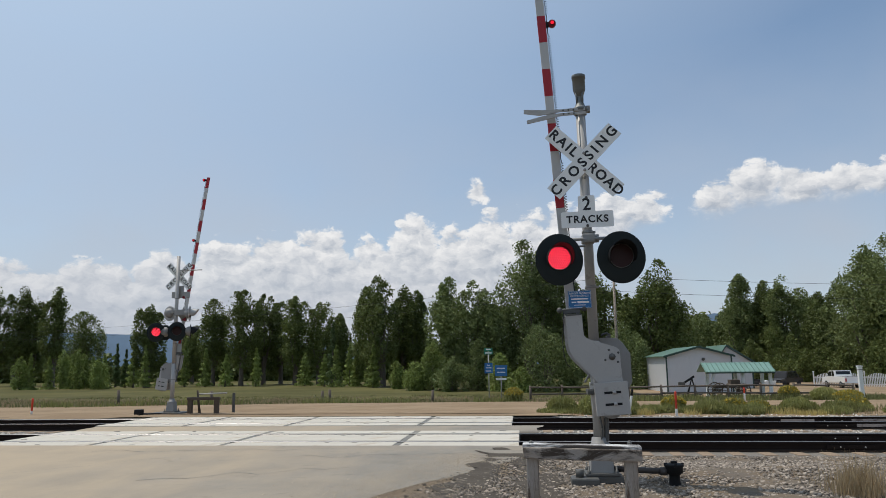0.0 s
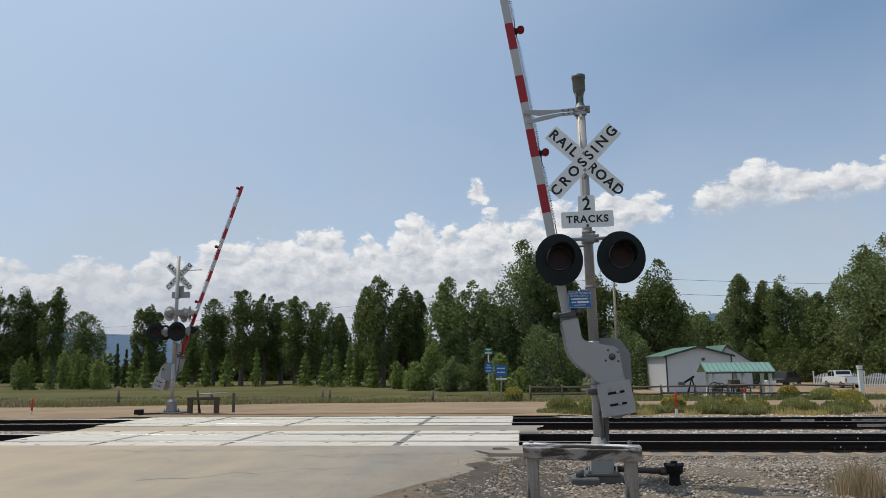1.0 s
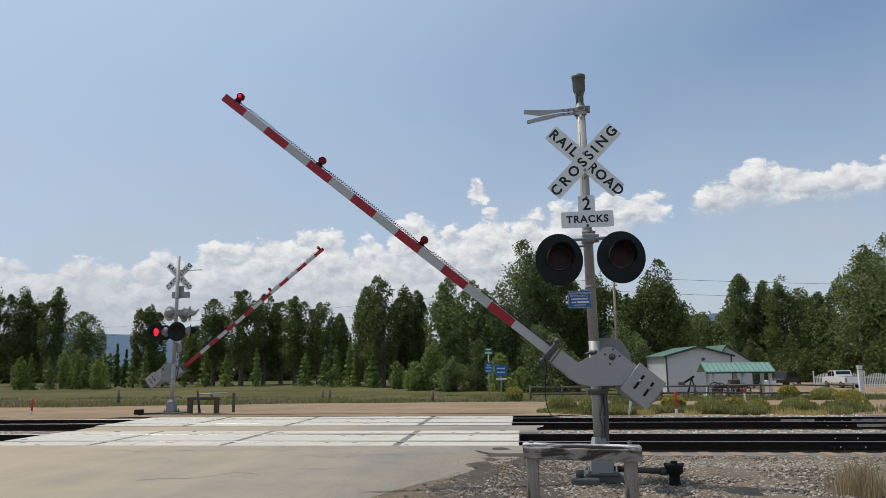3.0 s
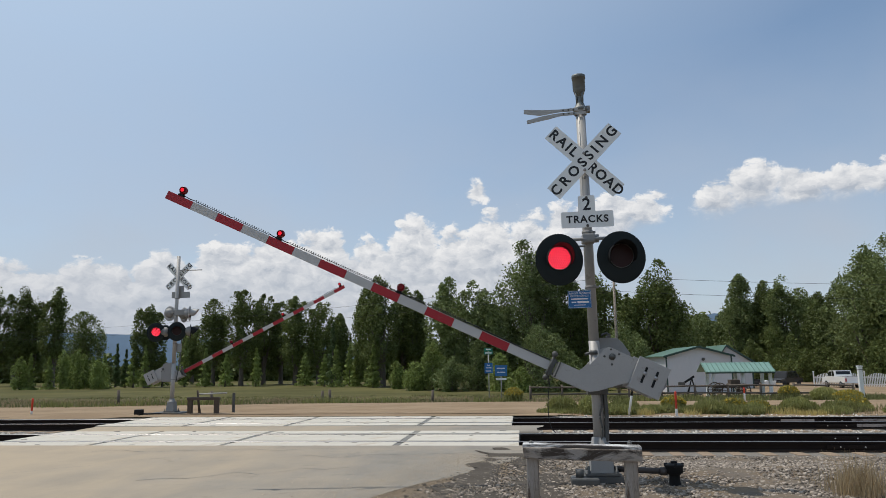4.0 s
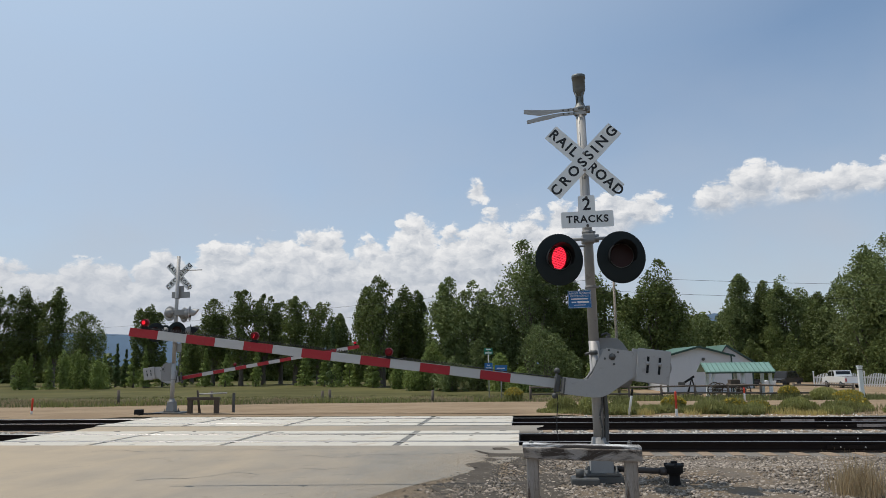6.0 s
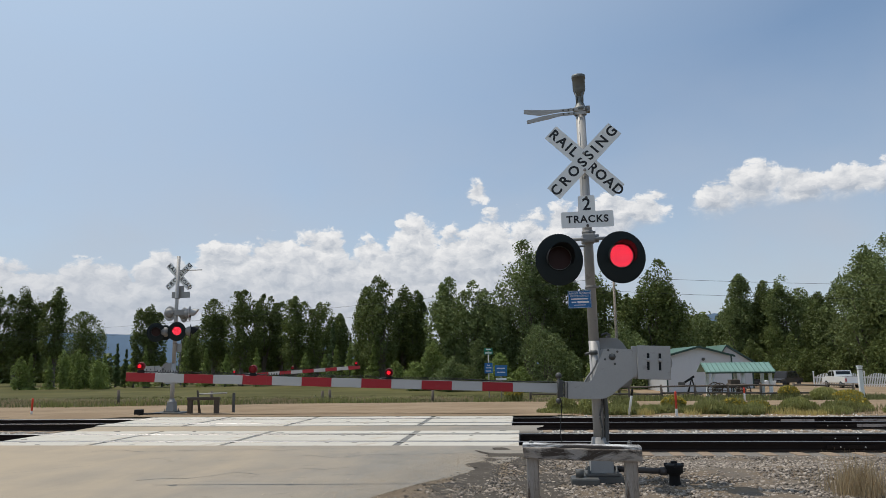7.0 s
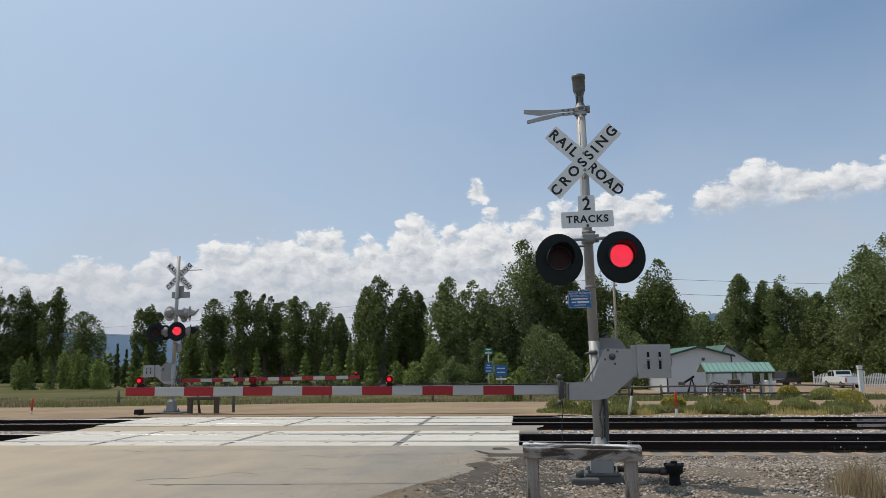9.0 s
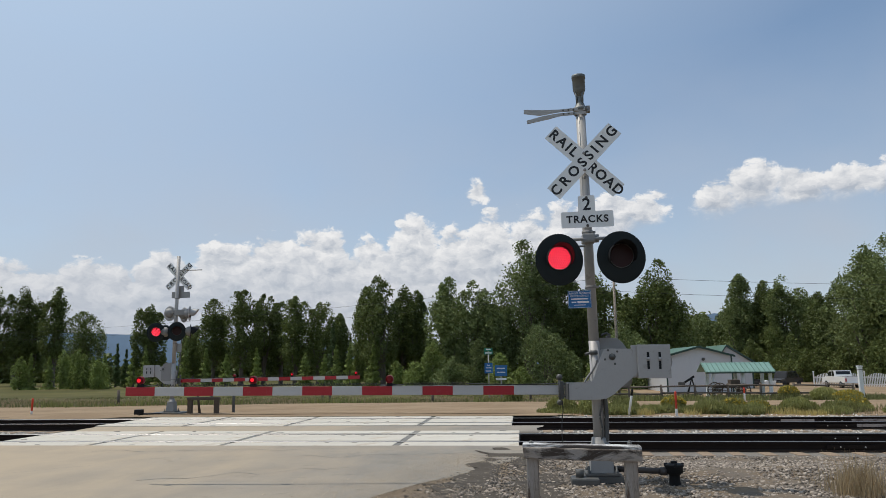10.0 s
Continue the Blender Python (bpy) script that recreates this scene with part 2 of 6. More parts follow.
BLACK_SHEEN = mat("weathered_black_paint", (0.010, 0.015, 0.015), 0.6, specular=0.25, vary=0.3, scale=4, grain=60, bump=0.06)
RUBBER = mat("black_rubber", (0.015, 0.015, 0.016), 0.7, vary=0.2, bump=0.1)
SIGN_WHITE = mat("sign_white", (0.80, 0.80, 0.78), 0.45, vary=0.05, scale=2, grain=80, bump=0.02, spots=((0.66, 0.65, 0.62), 0.06, 7))
SIGN_BACK = mat("sign_back_aluminium", (0.30, 0.30, 0.29), 0.45, 0.6, vary=0.12, bump=0.03)
SIGN_BLACK = mat("sign_black", (0.012, 0.012, 0.013), 0.5, vary=0.05, bump=0.0)
SIGN_BLUE = mat("sign_blue", (0.02, 0.14, 0.36), 0.4, vary=0.1, scale=8, bump=0.02)
SIGN_GREEN = mat("sign_green", (0.02, 0.22, 0.14), 0.4, vary=0.1, scale=8, bump=0.02)
STRIPE_RED = mat("stripe_red", (0.36, 0.010, 0.018), 0.45, vary=0.12, scale=5, grain=60, bump=0.03, spots=((0.34, 0.03, 0.035), 0.08, 8))
STRIPE_WHITE = mat("stripe_white", (0.49, 0.48, 0.465), 0.45, vary=0.1, scale=5, grain=60, bump=0.03, spots=((0.5, 0.49, 0.46), 0.1, 9))
GUARD_PALE = mat("pale_rail_paint", (0.34, 0.29, 0.26), 0.7, vary=0.3, scale=3, grain=40, bump=0.1, spots=((0.12, 0.09, 0.075), 0.3, 4))
LENS_DARK = mat("unlit_red_lens", (0.035, 0.013, 0.012), 0.4, specular=0.2, vary=0.1, bump=0.0)
LED_BED = mat("lit_led_bed", (0.3, 0.0, 0.008), 0.4, vary=0.0, bump=0.0, emit=(1.0, 0.0, 0.012), power=0.22)
LED_DOT = mat("lit_led_point", (0.5, 0.02, 0.03), 0.3, vary=0.0, bump=0.0, emit=(1.0, 0.05, 0.10), power=2.1)
RED_LENS = mat("red_plastic_lens", (0.17, 0.004, 0.008), 0.35, specular=0.3, vary=0.1, bump=0.0)
WOOD_OLD = mat("weathered_timber", (0.23, 0.19, 0.145), 0.85, vary=0.35, scale=3, grain=30, bump=0.4, tint=(0.33, 0.29, 0.24), spots=((0.10, 0.075, 0.055), 0.3, 6))
WOOD_DARK = mat("dark_timber", (0.085, 0.062, 0.045), 0.85, vary=0.35, scale=3, grain=30, bump=0.4)
WHITE_PEEL = mat("peeling_white_paint", (0.70, 0.69, 0.67), 0.6, vary=0.3, scale=8, grain=50, bump=0.5, spots=((0.06, 0.047, 0.038), 0.55, 8), stretch=(0.22, 1.0, 1.0))
FLAKED = mat("flaked_grey_paint", (0.34, 0.31, 0.28), 0.75, vary=0.35, scale=5, grain=45, bump=0.5, tint=(0.30, 0.25, 0.20), spots=((0.05, 0.036, 0.026), 0.55, 8), stretch=(0.3, 1.0, 1.0))
FLAKED_POST = mat("flaked_post_paint", (0.37, 0.33, 0.29), 0.75, vary=0.35, scale=5, grain=45, bump=0.5, tint=(0.27, 0.22, 0.17), spots=((0.085, 0.05, 0.03), 0.48, 9), stretch=(1.0, 1.0, 0.25), per_object=0.3)
FENCE_WOOD = mat("fence_rail_wood", (0.13, 0.105, 0.085), 0.9, vary=0.35, scale=2, grain=25, bump=0.3)
WALL_METAL = mat("white_ribbed_wall", (0.55, 0.56, 0.58), 0.5, vary=0.08, scale=0.6, grain=20, bump=0.05)
ROOF_GREEN = mat("green_metal_roof", (0.13, 0.23, 0.185), 0.4, 0.2, vary=0.15, scale=0.8, grain=20, bump=0.05)
TRIM_GREEN = mat("dark_green_trim", (0.025, 0.06, 0.05), 0.5, vary=0.1)
CAR_WHITE = mat("white_car_paint", (0.78, 0.78, 0.77), 0.3, vary=0.05, bump=0.0, coat=0.6)
CAR_DARK = mat("dark_car_paint", (0.02, 0.02, 0.024), 0.3, vary=0.1, bump=0.0, coat=0.6)
GLASS_DARK = mat("dark_glass", (0.015, 0.018, 0.02), 0.08, vary=0.0, bump=0.0)
TAIL_RED = mat("tail_light", (0.4, 0.01, 0.01), 0.3, vary=0.0, bump=0.0)
CHROME = mat("chrome", (0.7, 0.7, 0.7), 0.2, 1.0, vary=0.05, bump=0.0)
POST_ORANGE = mat("orange_plastic", (0.62, 0.055, 0.025), 0.5, vary=0.1, bump=0.02)
POST_WHITE = mat("white_post", (0.75, 0.75, 0.73), 0.55, vary=0.1, bump=0.05, spots=((0.55, 0.53, 0.5), 0.1, 6))
BARK = mat("cottonwood_bark", (0.13, 0.11, 0.09), 0.95, vary=0.4, scale=1.5, grain=12, bump=0.6, depth=0.04)
LEAF_A = mat("cottonwood_leaf", (0.132, 0.163, 0.053), 0.5, specular=0.15, vary=0.5, scale=0.5, grain=3, bump=0.0, per_island=0.55, per_object=0.25, through_light=0.24)
LEAF_B = mat("willow_leaf", (0.175, 0.215, 0.083), 0.55, specular=0.15, vary=0.5, scale=0.5, grain=3, bump=0.0, per_island=0.55, per_object=0.25, through_light=0.24)
LEAF_C = mat("spruce_needle", (0.12, 0.165, 0.07), 0.6, specular=0.15, vary=0.25, scale=0.25, grain=3, bump=0.0, per_island=0.3, per_object=0.25, through_light=0.15)
LEAF_D = mat("aspen_leaf", (0.24, 0.30, 0.09), 0.5, specular=0.15, vary=0.25, scale=0.25, grain=3, bump=0.0, per_island=0.55, per_object=0.3, through_light=0.24)
GRASS_GREEN = mat("verge_grass", (0.165, 0.165, 0.06), 0.7, vary=0.3, scale=0.3, grain=4, bump=0.0, per_island=0.5, through_light=0.3)
GRASS_DRY = mat("dry_grass", (0.38, 0.29, 0.17), 0.8, vary=0.3, scale=0.4, grain=4, bump=0.0, per_island=0.45, through_light=0.25)
SAGE = mat("sage_leaf", (0.28, 0.285, 0.095), 0.7, vary=0.3, scale=1.2, grain=6, bump=0.0, per_island=0.5, per_object=0.35, through_light=0.3)
FLOWER = mat("rabbitbrush_flower", (0.45, 0.34, 0.04), 0.7, vary=0.3, scale=2, grain=10, bump=0.0, per_island=0.4, through_light=0.2)
STONE = mat("ballast_stone", (0.27, 0.23, 0.19), 0.9, specular=0.15, vary=0.3, scale=6, grain=60, bump=0.3, per_island=1.35)
STONE_TAN = mat("tan_grit", (0.46, 0.37, 0.265), 0.9, specular=0.15, vary=0.3, scale=6, grain=60, bump=0.2, per_island=0.8)
STONE_PALE = mat("pale_ballast_stone", (0.40, 0.37, 0.33), 0.9, specular=0.15, vary=0.3, scale=6, grain=60, bump=0.3, per_island=1.1)
STONE_DARK = mat("dark_cinder", (0.11, 0.098, 0.085), 0.9, vary=0.3, scale=6, grain=60, bump=0.3, per_island=0.6)
# distance haze is put into the hills' base colour as blue
HAZED_HILL = mat("hazed_forest_hill", (0.085, 0.135, 0.20), 1.0, vary=0.25, scale=0.006, grain=0.05, bump=0.0)


# ---- building helpers ----
def add_box(bm, c, s, m=None, slot=0, bevel=0.0):
    """A box at centre c of size s, turned by m, with bevelled edges."""
    before = set(bm.verts)
    made = bmesh.ops.create_cube(bm, size=1.0)["verts"]
    for v in made:
        v.co = Vector((v.co.x * s[0], v.co.y * s[1], v.co.z * s[2]))
    if bevel:
        edges = list({e for v in made for e in v.link_edges})
        bmesh.ops.bevel(bm, geom=edges, offset=bevel, segments=2, affect="EDGES", profile=0.6)
    fresh = [v for v in bm.verts if v not in before]
    mm = Matrix.Translation(c) @ (m or Matrix())
    for v in fresh:
        v.co = mm @ v.co
    for f in {f for v in fresh for f in v.link_faces}:
        f.material_index = slot
    return fresh


def add_tube(bm, a, b, r1, r2=None, n=14, slot=0, caps=True):
    """A tapered round bar from a to b."""
    a, b = Vector(a), Vector(b)
    r2 = r1 if r2 is None else r2
    turn = (b - a).to_track_quat("Z", "Y").to_matrix()
    rings = []
    for p, r in ((a, r1), (b, r2)):
        rings.append([bm.verts.new(p + turn @ Vector((r * math.cos(k * math.tau / n), r * math.sin(k * math.tau / n), 0))) for k in range(n)])
    faces = []
    for k in range(n):
        faces.append(bm.faces.new((rings[0][k], rings[0][(k + 1) % n], rings[1][(k + 1) % n], rings[1][k])))
    if caps:
        faces.append(bm.faces.new(rings[0][::-1]))
        faces.append(bm.faces.new(rings[1]))
    for f in faces:
        f.material_index = slot
        f.smooth = len(f.verts) == 4
    return rings


def add_lathe(bm, axis_a, axis_b, profile, n=28, slot=0, start=0.0, sweep=math.tau):
    """Turns profile rows (along, radius) round the axis that starts at axis_a and points along axis_b."""
    a, b = Vector(axis_a), Vector(axis_b)
    d = b.normalized()
    turn = d.to_track_quat("Z", "Y").to_matrix()
    full = sweep > math.tau - 0.01
    cols = n if full else n + 1
    rings = [[bm.verts.new(a + d * s + turn @ Vector((r * math.cos(start + k * sweep / n), r * math.sin(start + k * sweep / n), 0))) for k in range(cols)] for s, r in profile]
    for p, q in zip(rings, rings[1:]):
        for k in range(n):
            f = bm.faces.new((p[k], p[(k + 1) % cols], q[(k + 1) % cols], q[k]))
            f.material_index, f.smooth = slot, True
    return rings


def add_plate(bm, outline, y0, y1, slot=0, bevel=0.0):
    """A plate cut to the outline (x, z), from y0 to y1."""
    before = set(bm.verts)
    f = bm.faces.new([bm.verts.new((x, y0, z)) for x, z in outline])
    side = bmesh.ops.extrude_face_region(bm, geom=[f])["geom"]
    for v in side:
        if isinstance(v, bmesh.types.BMVert):
            v.co.y = y1
    fresh = [v for v in bm.verts if v not in before]
    faces = {f for v in fresh for f in v.link_faces}
    bmesh.ops.recalc_face_normals(bm, faces=list(faces))
    if bevel:
        edges = [e for e in {e for v in fresh for e in v.link_edges} if abs(e.verts[0].co.y - e.verts[1].co.y) < 1e-6]
        bmesh.ops.bevel(bm, geom=edges, offset=bevel, segments=2, affect="EDGES")
        faces = {f for v in bm.verts if v not in before for f in v.link_faces}
    for f in faces:
        f.material_index = slot
    return faces


def add_ball(bm, c, r, slot=0, u=14, v=9, squash=1.0):
    made = bmesh.ops.create_uvsphere(bm, u_segments=u, v_segments=v, radius=r)["verts"]
    for p in made:
        p.co = Vector(c) + Vector((p.co.x, p.co.y, p.co.z * squash))
    for f in {f for p in made for f in p.link_faces}:
        f.material_index, f.smooth = slot, True


def mesh_of(name, bm, mats):
    me = bpy.data.meshes.new(name)
    bm.normal_update()
    bm.to_mesh(me)
    bm.free()
    for m in (mats if isinstance(mats, (list, tuple)) else [mats]):
        me.materials.append(m)
    return me


def part(name, bm, material, parent=None, label="", at=None):
    """Links bm as one mesh object under parent."""
    ob = new(name, bm if isinstance(bm, bpy.types.Mesh) else mesh_of(name, bm, material))
    if parent:
        ob.parent = parent
    if at:
        ob.matrix_basis = at
    return tagged(ob, label)


def thing(name, at, label, category, group="", kind=""):
    ob = new(name)
    ob.empty_display_size = 0.2
    ob.matrix_basis = at
    return tagged(ob, label, category, group, kind)


def letters(text, size, material, parent, at, name="lettering", spacing=1.0, bold=0.0, depth=0.0015):
    """Raised lettering in the built-in font, facing -y when at stands upright."""
    cu = bpy.data.curves.new(name, "FONT")
    cu.body, cu.size, cu.align_x, cu.align_y, cu.extrude, cu.space_character, cu.offset = text, size, "CENTER", "CENTER", depth, spacing, bold
    ob = bpy.data.objects.new(name, cu)
    scene.collection.objects.link(ob)
    dg = bpy.context.evaluated_depsgraph_get()
    me = bpy.data.meshes.new_from_object(ob.evaluated_get(dg))
    bpy.data.objects.remove(ob)
    me.materials.clear()
    me.materials.append(material)
    out = new(name, me)
    out.parent = parent
    out.matrix_basis = at
    return out


UPRIGHT = pose(0, 0, 0, 90, 0, 0)


# ---- ground ----
def lerp_table(v, rows):
    for (a, p), (b, q) in zip(rows, rows[1:]):
        if v <= b:
            return p + (q - p) * max(0.0, (v - a)) / (b - a)
    return rows[-1][1]


def ground_z(x, y):
    side = lerp_table(y, [(-200, -0.012), (10.6, -0.012), (12.9, -0.21), (21.3, -0.21), (24, -0.17), (33, -0.35), (45, -0.9), (60, -1.5), (90, -1.7), (400, -2.0), (4000, -2.0)])
    if 9.5 < y < 13.46 and x < 1.3:
        w = min(1.0, max(0.0, (x - 0.25) / 1.0))
        side = side * w - 0.012 * (1 - w)
    return side


def strip(name, xs, ys, lift, material, height=ground_z, edge=None, **tags):
    """A sheet over the grid xs by ys that follows height; edge(x, y) moves its rim sideways."""
    bm = bmesh.new()
    rows = []
    for y in ys:
        row = []
        for i, x in enumerate(xs):
            px, py = (x, y) if edge is None else edge(x, y, i, len(xs))
            row.append(bm.verts.new((px, py, height(px, py) + lift)))
        rows.append(row)
    for a, b in zip(rows, rows[1:]):
        for k in range(len(xs) - 1):
            f = bm.faces.new((a[k], a[k + 1], b[k + 1], b[k]))
            f.smooth = True
    return tagged(part(name, bm, material), **tags)


def steps(a, b, n):
    return [a + (b - a) * i / n for i in range(n + 1)]


strip("ground", [-3000, -900, -300, -120, -60] + steps(-30, 30, 40) + [60, 120, 300, 900, 3000],
      [-400, -60] + steps(-10, 60, 70) + [70, 85, 120, 200, 400, 900, 2000, 4500], 0.0, FIELD, height=lambda x, y: ground_z(x, y) - 0.07 * min(1.0, max(0.0, (23 - y) / 2)),
      label="dry green meadow ground reaching to the hills", category="ground", kind="structure")


def ragged(amount, scale=0.8):
    def edge(x, y, i, n):
        if 0 < i < n - 1:
            return x, y
        return x + amount * noise.noise(Vector((x * 0.3, y * scale, 3.1))) + 0.4 * amount * noise.noise(Vector((x, y * 4, 7.7))), y
    return edge


def road_z(x, y):
    crown = lerp_table(y, [(-60, 0.0), (13.45, 0.0), (20.8, 0.0), (23.6, -0.12), (33, -0.32), (60, -1.6)])
    return crown


def road_edge(x, y, i, n):
    """Draws the asphalt in towards the left as it nears the camera, with a worn rim."""
    rim = 0.2 - max(0.0, 12.3 - y) * 0.5 + 0.35 * noise.noise(Vector((0, y * 0.8, 3.1))) + 0.15 * noise.noise(Vector((1, y * 4, 7.7)))
    return -10.9 + (x + 10.9) * (max(rim, -6.0) + 10.9) / 11.1, y


strip("gravel_shoulder", steps(-6.5, 26, 90), steps(-8, 13.6, 80), 0.012, SHOULDER, edge=ragged(0.5),
      height=lambda x, y: ground_z(x, y) + min(1.0, max(0.0, x - 0.6)) * (0.03 * noise.noise(Vector((x * 1.3, y * 1.3, 0))) + 0.015 * noise.noise(Vector((x * 5, y * 5, 2)))),
      label="stony brown gravel shoulder beside the road", category="ground", kind="structure")
strip("gravel_shoulder_west", steps(-26, -9.6, 30), steps(-8, 13.2, 40), 0.012, SHOULDER, edge=ragged(0.5),
      label="stony brown gravel shoulder beside the road", category="ground", kind="structure")
strip("ballast_bed", steps(-60, 60, 120), steps(13.47, 22.9, 20), 0.02, BALLAST_BED,
      height=lambda x, y: ground_z(x, y) + 0.02 * noise.noise(Vector((x * 2, y * 2, 5))),
      label="grey crushed stone ballast under the tracks", category="ballast", kind="structure")
strip("road", [-10.9] + steps(-10.4, -0.2, 20) + [0.2], steps(-12, 13.42, 50), 0.004, ASPHALT, height=road_z, edge=road_edge,
      label="pale worn asphalt road leading to the crossing", category="road", kind="structure")
strip("road_between_tracks", [-11.0, -10.4, -8, -5, -2, -0.2, 0.35], steps(16.43, 17.82, 4), -0.012, ASPHALT, height=lambda x, y: 0.0, edge=ragged(0.3),
      label="grey asphalt strip between the two tracks", category="road", kind="structure")
strip("dirt_road", steps(-90, 90, 90), steps(22.75, 40, 20), 0.03, DIRT,
      height=lambda x, y: max(ground_z(x, y), road_z(x, y) if -12.5 < x < 1.5 else -9),
      edge=lambda x, y, i, n: (x, 22.75 + (y - 22.75) * lerp_table(x, [(-90, 0.3), (-20, 0.52), (-8, 0.86), (0, 1.05), (90, 1.05)]) + 0.5 * noise.noise(Vector((x * 0.25, y * 0.1, 1.0)))),
      label="tan packed dirt road along the far side", category="road", kind="structure")
strip("road_apron", [-12.6] + steps(-11.4, 0.0, 16) + [0.9], steps(20.72, 23.6, 10), 0.045, DIRT, height=lambda x, y: road_z(x, y) - 0.03 + 0.005 * noise.noise(Vector((x * 2, y * 2, 0))), edge=ragged(0.5),
      label="tan dirt ramp from the crossing to the dirt road", category="road", kind="structure")
strip("yard_drive", steps(11, 75, 30), steps(62, 112, 14), 0.03, DIRT,
      label="tan gravel yard in front of the sheds", category="drive", kind="structure")


def cinder_mid(y):
    return lerp_table(y, [(6, -0.6), (9.0, -0.35), (10.5, -0.1), (13, -0.45)])


def cinder_half(y):
    return lerp_table(y, [(6, 0.3), (7.5, 0.75), (9.5, 0.8), (11.2, 0.55), (13.2, 0.2)])


def cinder_edge(x, y, i, n):
    """Rim of the cinder patch, torn on both sides."""
    half = cinder_half(y) + 0.45 * noise.noise(Vector((x * 2, y * 1.7, 9.0)))
    return cinder_mid(y) + x * half, y


strip("cinder_patch", steps(-1, 1, 14), steps(6.9, 13.1, 60), 0.016, CINDER_BED, edge=cinder_edge,
      height=lambda x, y: ground_z(x, y) + 0.022 * noise.noise(Vector((x * 2.2, y * 2.2, 6))),
      label="dark loose cinders spread at the road edge", category="ground", kind="structure")


def build_crack(points, width, label):
    bm = bmesh.new()
    last = None
    for k, (x, y) in enumerate(points):
        w = width * (0.5 + abs(noise.noise(Vector((x * 3, y * 3, 0)))))
        row = [bm.verts.new((x, y - w, road_z(x, y) + 0.008)), bm.verts.new((x, y + w, road_z(x, y) + 0.008))]
        if last:
            bm.faces.new((last[0], row[0], row[1], last[1]))
        last = row
    tagged(part("road_crack", bm, PATCH), label, "crack", "cracks in the road", "structure")


for x0, y0, x1, y1, seed in ((-9.6, 7.6, -5.9, 11.6, 1), (-5.2, 9.3, -2.6, 10.6, 2), (-3.9, 11.7, -0.6, 12.4, 3), (-7.8, 12.4, -3.2, 12.9, 4)):
    build_crack([(x0 + (x1 - x0) * u + 0.15 * noise.noise(Vector((u * 9, seed, 0))), y0 + (y1 - y0) * u + 0.3 * noise.noise(Vector((u * 6, seed, 5)))) for u in steps(0, 1, 40)], 0.012,
                "thin dark crack in the asphalt")


# ---- tracks ----
TRACKS = (14.85, 19.25)
GAUGE = 1.505
RAIL_HALF = [(-0.07, -0.178), (0.07, -0.178), (0.07, -0.165), (0.012, -0.142), (0.009, -0.05), (0.036, -0.038), (0.036, -0.004), (0.03, 0.0),
             (-0.03, 0.0), (-0.036, -0.004), (-0.036, -0.038), (-0.009, -0.05), (-0.012, -0.142), (-0.07, -0.165)]


def build_rail(y, name):
    bm = bmesh.new()
    ends = [[bm.verts.new((x, y + a, b + 0.004)) for a, b in RAIL_HALF] for x in (-90, 90)]
    n = len(RAIL_HALF)
    for k in range(n):
        f = bm.faces.new((ends[0][k], ends[0][(k + 1) % n], ends[1][(k + 1) % n], ends[1][k]))
        f.material_index = 1 if k in (6, 7, 8) else 0
    bm.faces.new(ends[0])
    bm.faces.new(ends[1][::-1])
    bmesh.ops.recalc_face_normals(bm, faces=bm.faces[:])
    top = thing(name, Matrix(), "rusty steel rail, sides darkened for shade, with a worn bright top", "rail", "rails of the two tracks")
    part("running_rail", bm, [RAIL_RUST_SHADED, RAIL_TOP], top)
    for x in (-21.4, 5.9 + (y - 14) * 0.35):
        bm = bmesh.new()
        add_box(bm, (x, y - 0.028, -0.095), (0.92, 0.03, 0.085), bevel=0.006)
        bar = part("joint_bar", bm, RAIL_RUST_SHADED, top, "rusty joint bar with bolts, darkened for shade")
        for k in range(6):
            bm = bmesh.new()
            add_lathe(bm, (x - 0.36 + k * 0.144, y - 0.042, -0.095), (0, -1, 0), [(0, 0.013), (0.02, 0.013), (0.024, 0.0)], n=6)
            part("bolt", bm, GALV if k in (1, 4) else RAIL_RUST_SHADED, bar)
    if y > 17:
        bm = bmesh.new()
        x0 = 6.7 if y > 19.5 else 7.9
        add_box(bm, ((x0 + 40) / 2, y - 0.024, -0.09), (40 - x0, 0.02, 0.075), bevel=0.004)
        part("side_plate", bm, GUARD_PALE, top, "pale weathered plate along the rail side")
    return top


for cy in TRACKS:
    for s in (-1, 1):
        build_rail(cy + s * GAUGE / 2, "rail")

# crossing panels: two gauge slabs and two field slabs per track, in lengths
SPLITS = (-10.95, -8.45, -5.75, -2.35, -0.08)
PANEL_MESH = {}


def panel_mesh(w, d):
    key = (round(w, 3), round(d, 3))
    if key not in PANEL_MESH:
        bm = bmesh.new()
        add_box(bm, (0, 0, -0.09), (w, d, 0.18), bevel=0.012)
        PANEL_MESH[key] = mesh_of("panel", bm, CONCRETE)
    return PANEL_MESH[key]


